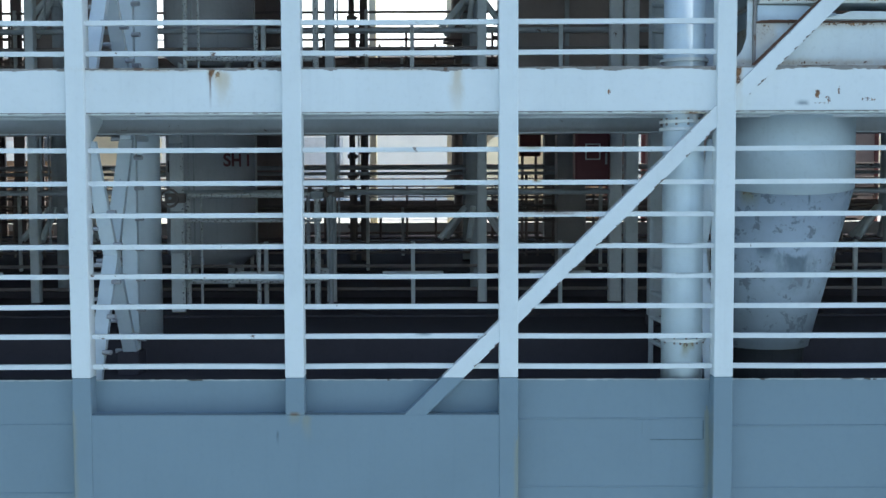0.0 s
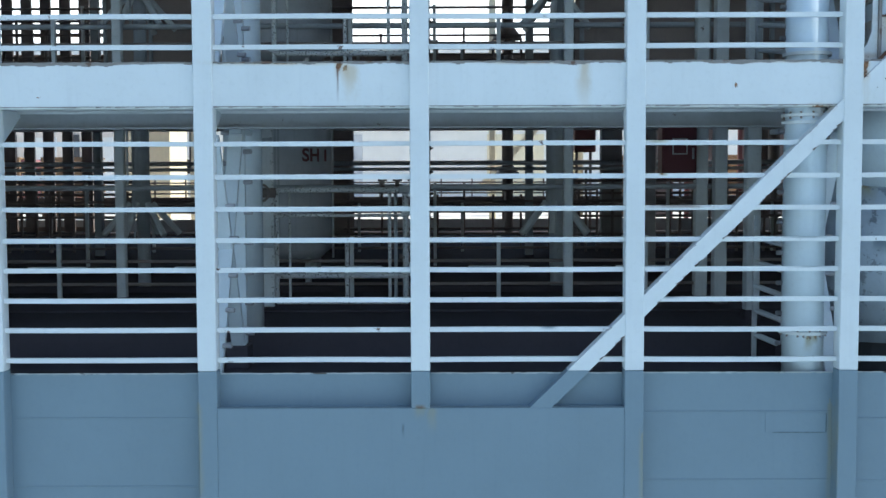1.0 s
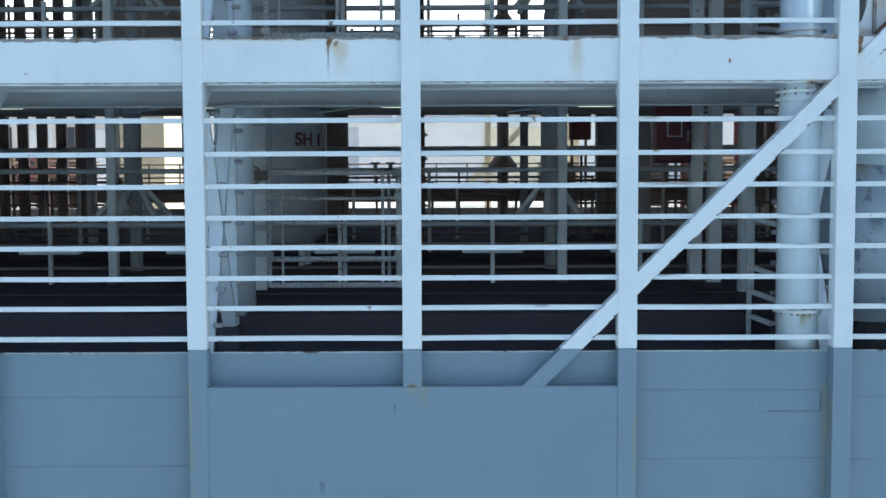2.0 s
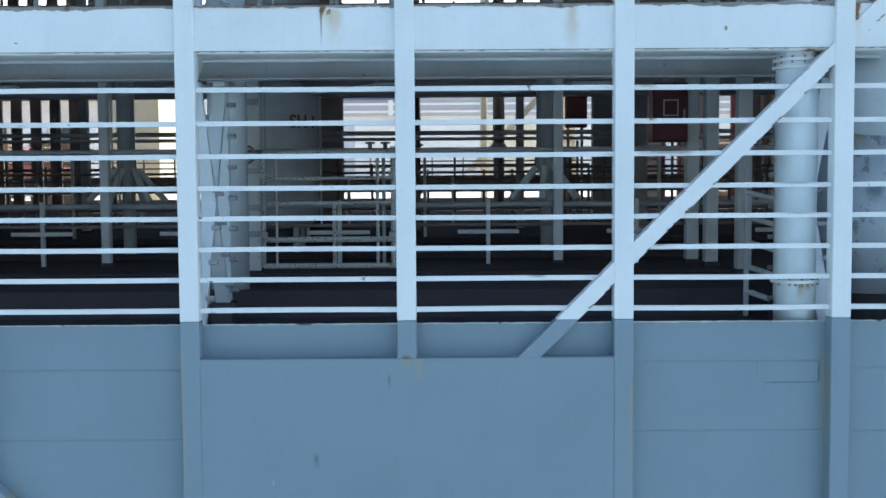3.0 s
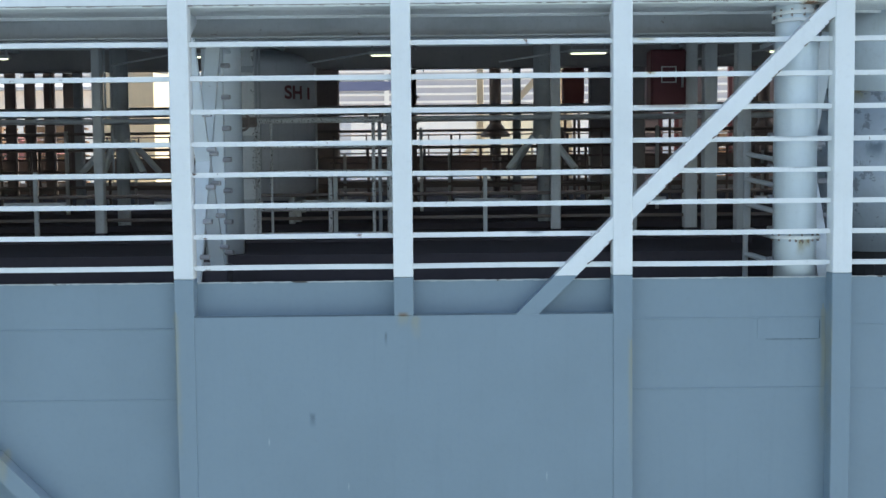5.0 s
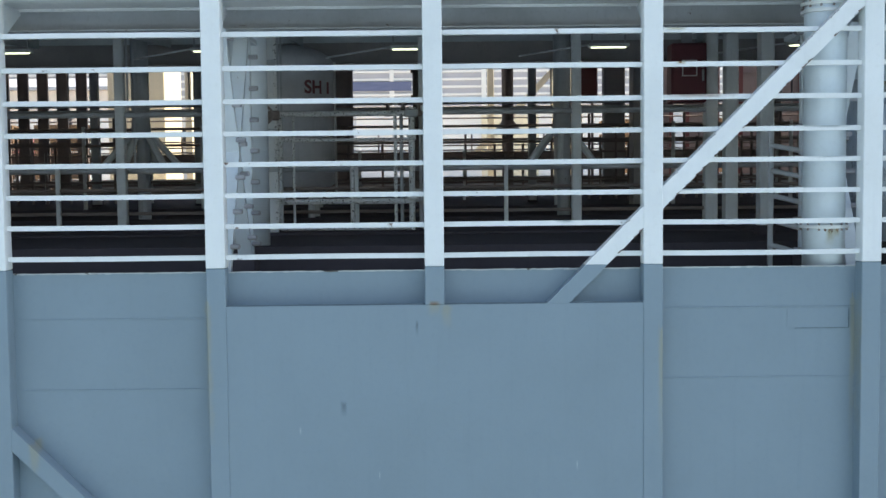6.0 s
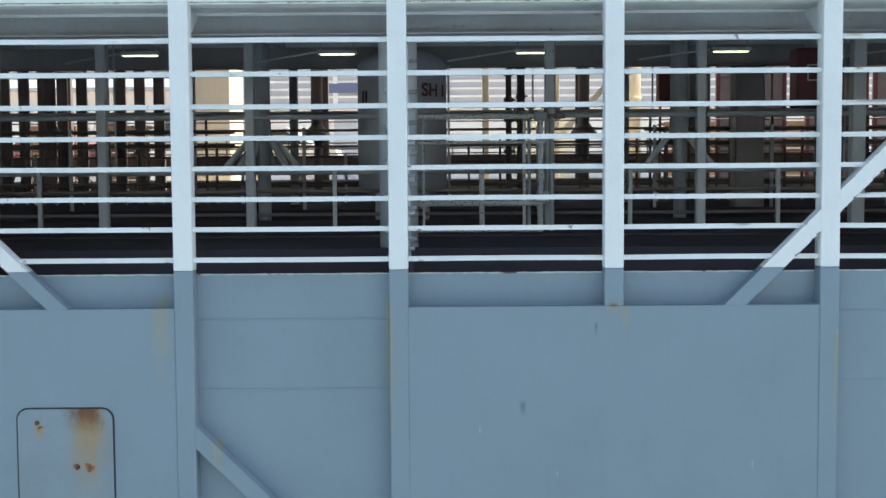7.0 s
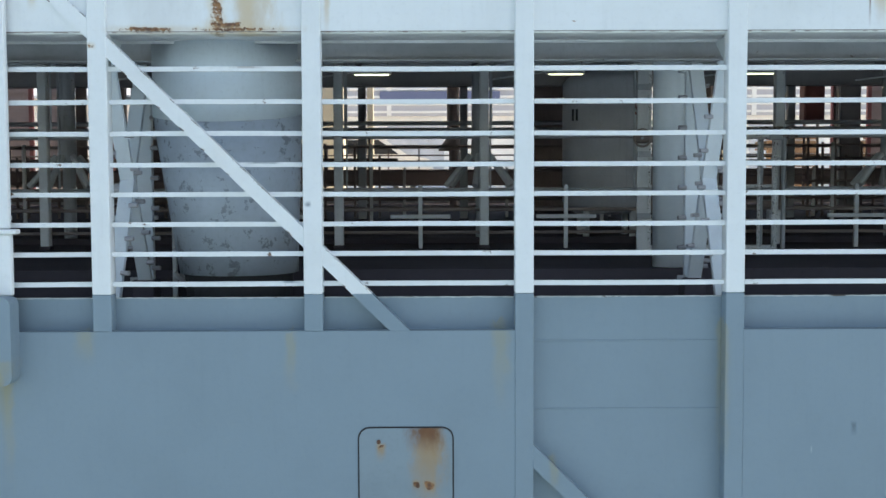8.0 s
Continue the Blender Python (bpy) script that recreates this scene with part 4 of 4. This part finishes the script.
for x, r in ((3.18, 0.36), (-6.58, 0.36), (-14.2, 0.38), (10.2, 0.38)):
    t = thing("quay_silo", "cream round steel silo standing on the quay", "silo", "silos on the quay", (x, 18.2, QUAY))
    part("shell", loft([(0, 0, 0.0, r), (0, 0, 5.2, r), (0, 0, 5.5, r * 0.4)], 32), CREAM, t, smooth=True)
    part("band", loft([(0, 0, 2.0, r + 0.02), (0, 0, 2.06, r + 0.02)], 32), CREAM, t)
t = thing("quay_gantry", "cream steel gantry frame with diagonal braces on the quay", "gantry", "", (1.24, 15.6, QUAY))
for dx in (0.0, -6.48, 6.4):
    part("leg", box(dx - 0.07, dx + 0.07, -0.09, 0.09, 0, 5.4, bevel=0.01), CREAM, t)
part("beam", box(-6.6, 6.5, -0.09, 0.09, 5.4, 5.75, bevel=0.01), CREAM, t)
for x0, z0, x1, z1 in ((-0.35, 0.6, 1.95, 3.0),):
    part("diagonal", prism([(x0 - 0.09, z0), (x0 + 0.09, z0), (x1 + 0.09, z1), (x1 - 0.09, z1)], 0.12, "y", -0.06), CREAM, t)
t = thing("quay_hut", "cream painted hut on the quay", "hut", "", (-6.60, 16.4, QUAY))
part("wall", box(-0.63, 0.63, 0, 1.6, 0, 2.9, bevel=0.01), CREAM, t)
part("roof", box(-0.7, 0.7, -0.1, 1.7, 2.9, 3.0), STEEL, t)
for i, x in enumerate((-10.4, -8.7, 4.6, 6.9)):
    t = thing("stacked_pallets", "brown stacked timber pallets on the quay", "pallets", "pallet stacks", (x, 17.5, QUAY))
    for q in range(9):
        part("pallet", add_box(add_box(bmesh.new(), -0.6, 0.6, 0, 1.0, 0.16 * q + 0.10, 0.16 * q + 0.14), -0.6, 0.6, 0, 0.1, 0.16 * q, 0.16 * q + 0.098), TIMBER, t)


def parked_car(x, y, material, label):
    t = thing("parked_car", label, "car", "cars parked on the quay", (x, y, QUAY))
    side = [(-2.1, 0.30), (-2.15, 0.75), (-1.9, 0.95), (-1.25, 1.02), (-0.65, 1.48), (0.75, 1.50), (1.45, 1.02), (2.0, 0.92), (2.15, 0.6), (2.1, 0.30)]
    part("body", prism(side, 1.7, "y", -0.85), material, t)
    part("side_window", prism([(-1.05, 1.05), (-0.58, 1.40), (0.68, 1.42), (1.2, 1.05)], 0.01, "y", -0.862), RUBBER, t, "dark window")
    for dx in (-1.35, 1.35):
        w = part("wheel", tube((dx, -0.90, 0.32), (dx, -0.68, 0.32), 0.32, n=20), RUBBER, t)
        part("rim", tube((dx, -0.915, 0.32), (dx, -0.901, 0.32), 0.2, n=16), STEEL, w)


parked_car(-6.0, 21.0, CLAD, "white parked car on the quay")
parked_car(-12.5, 24.0, BROWN, "dark red parked car on the quay")

t = thing("quay_mast", "cream steel mast at the edge of the quay", "mast", "", (-0.33, 14.25, QUAY))
part("shaft", box(-0.07, 0.07, -0.07, 0.07, 0, 6.0, bevel=0.01), CREAM, t)
part("foot_plate", box(-0.16, 0.16, -0.16, 0.16, 0, 0.04), CREAM, t)

# brown screens standing on the quay's edge
for x0, x1 in ((-12.95, -12.2), (-12.05, -11.5), (4.45, 4.95), (5.2, 5.9), (6.3, 7.6), (7.7, 8.9), (9.0, 10.1)):
    w = (x1 - x0) / 2
    t = thing("quay_screen", "dark brown steel screen standing on the quay's edge", "screen", "screens along the quay", ((x0 + x1) / 2, 14.6, QUAY))
    part("sheet", box(-w + 0.03, w - 0.03, -0.02, 0.02, 0.06, 4.2, bevel=0.004), PANEL, t)
    for dx in (-w + 0.04, w - 0.04):
        part("screen_post", box(dx - 0.04, dx + 0.04, -0.05, 0.05, 0, 4.3, bevel=0.006), BROWN, t)
    for z in (0.9, 2.2, 3.5):
        part("stiffener", box(-w + 0.082, w - 0.082, -0.045, -0.021, z - 0.03, z + 0.03), PANEL, t)

# ---- the same fittings on the upper deck ----
for ob in [o for o in scene.objects if o.parent is None and o.name.split(".")[0] in ("pen_fence", "feed_hopper", "service_pipe", "short_ladder", "pen_gate", "upright_tank", "slatted_screen", "bar_screen", "partition_panel", "boxed_column")]:
    up = ob.matrix_world.translation.copy()
    if up.z > 2.4:
        continue
    rise = 3.24 + 0.062 * up.y - deck_z(up.y)
    copy_thing(ob, Matrix.Translation((up.x, up.y, up.z + rise)))
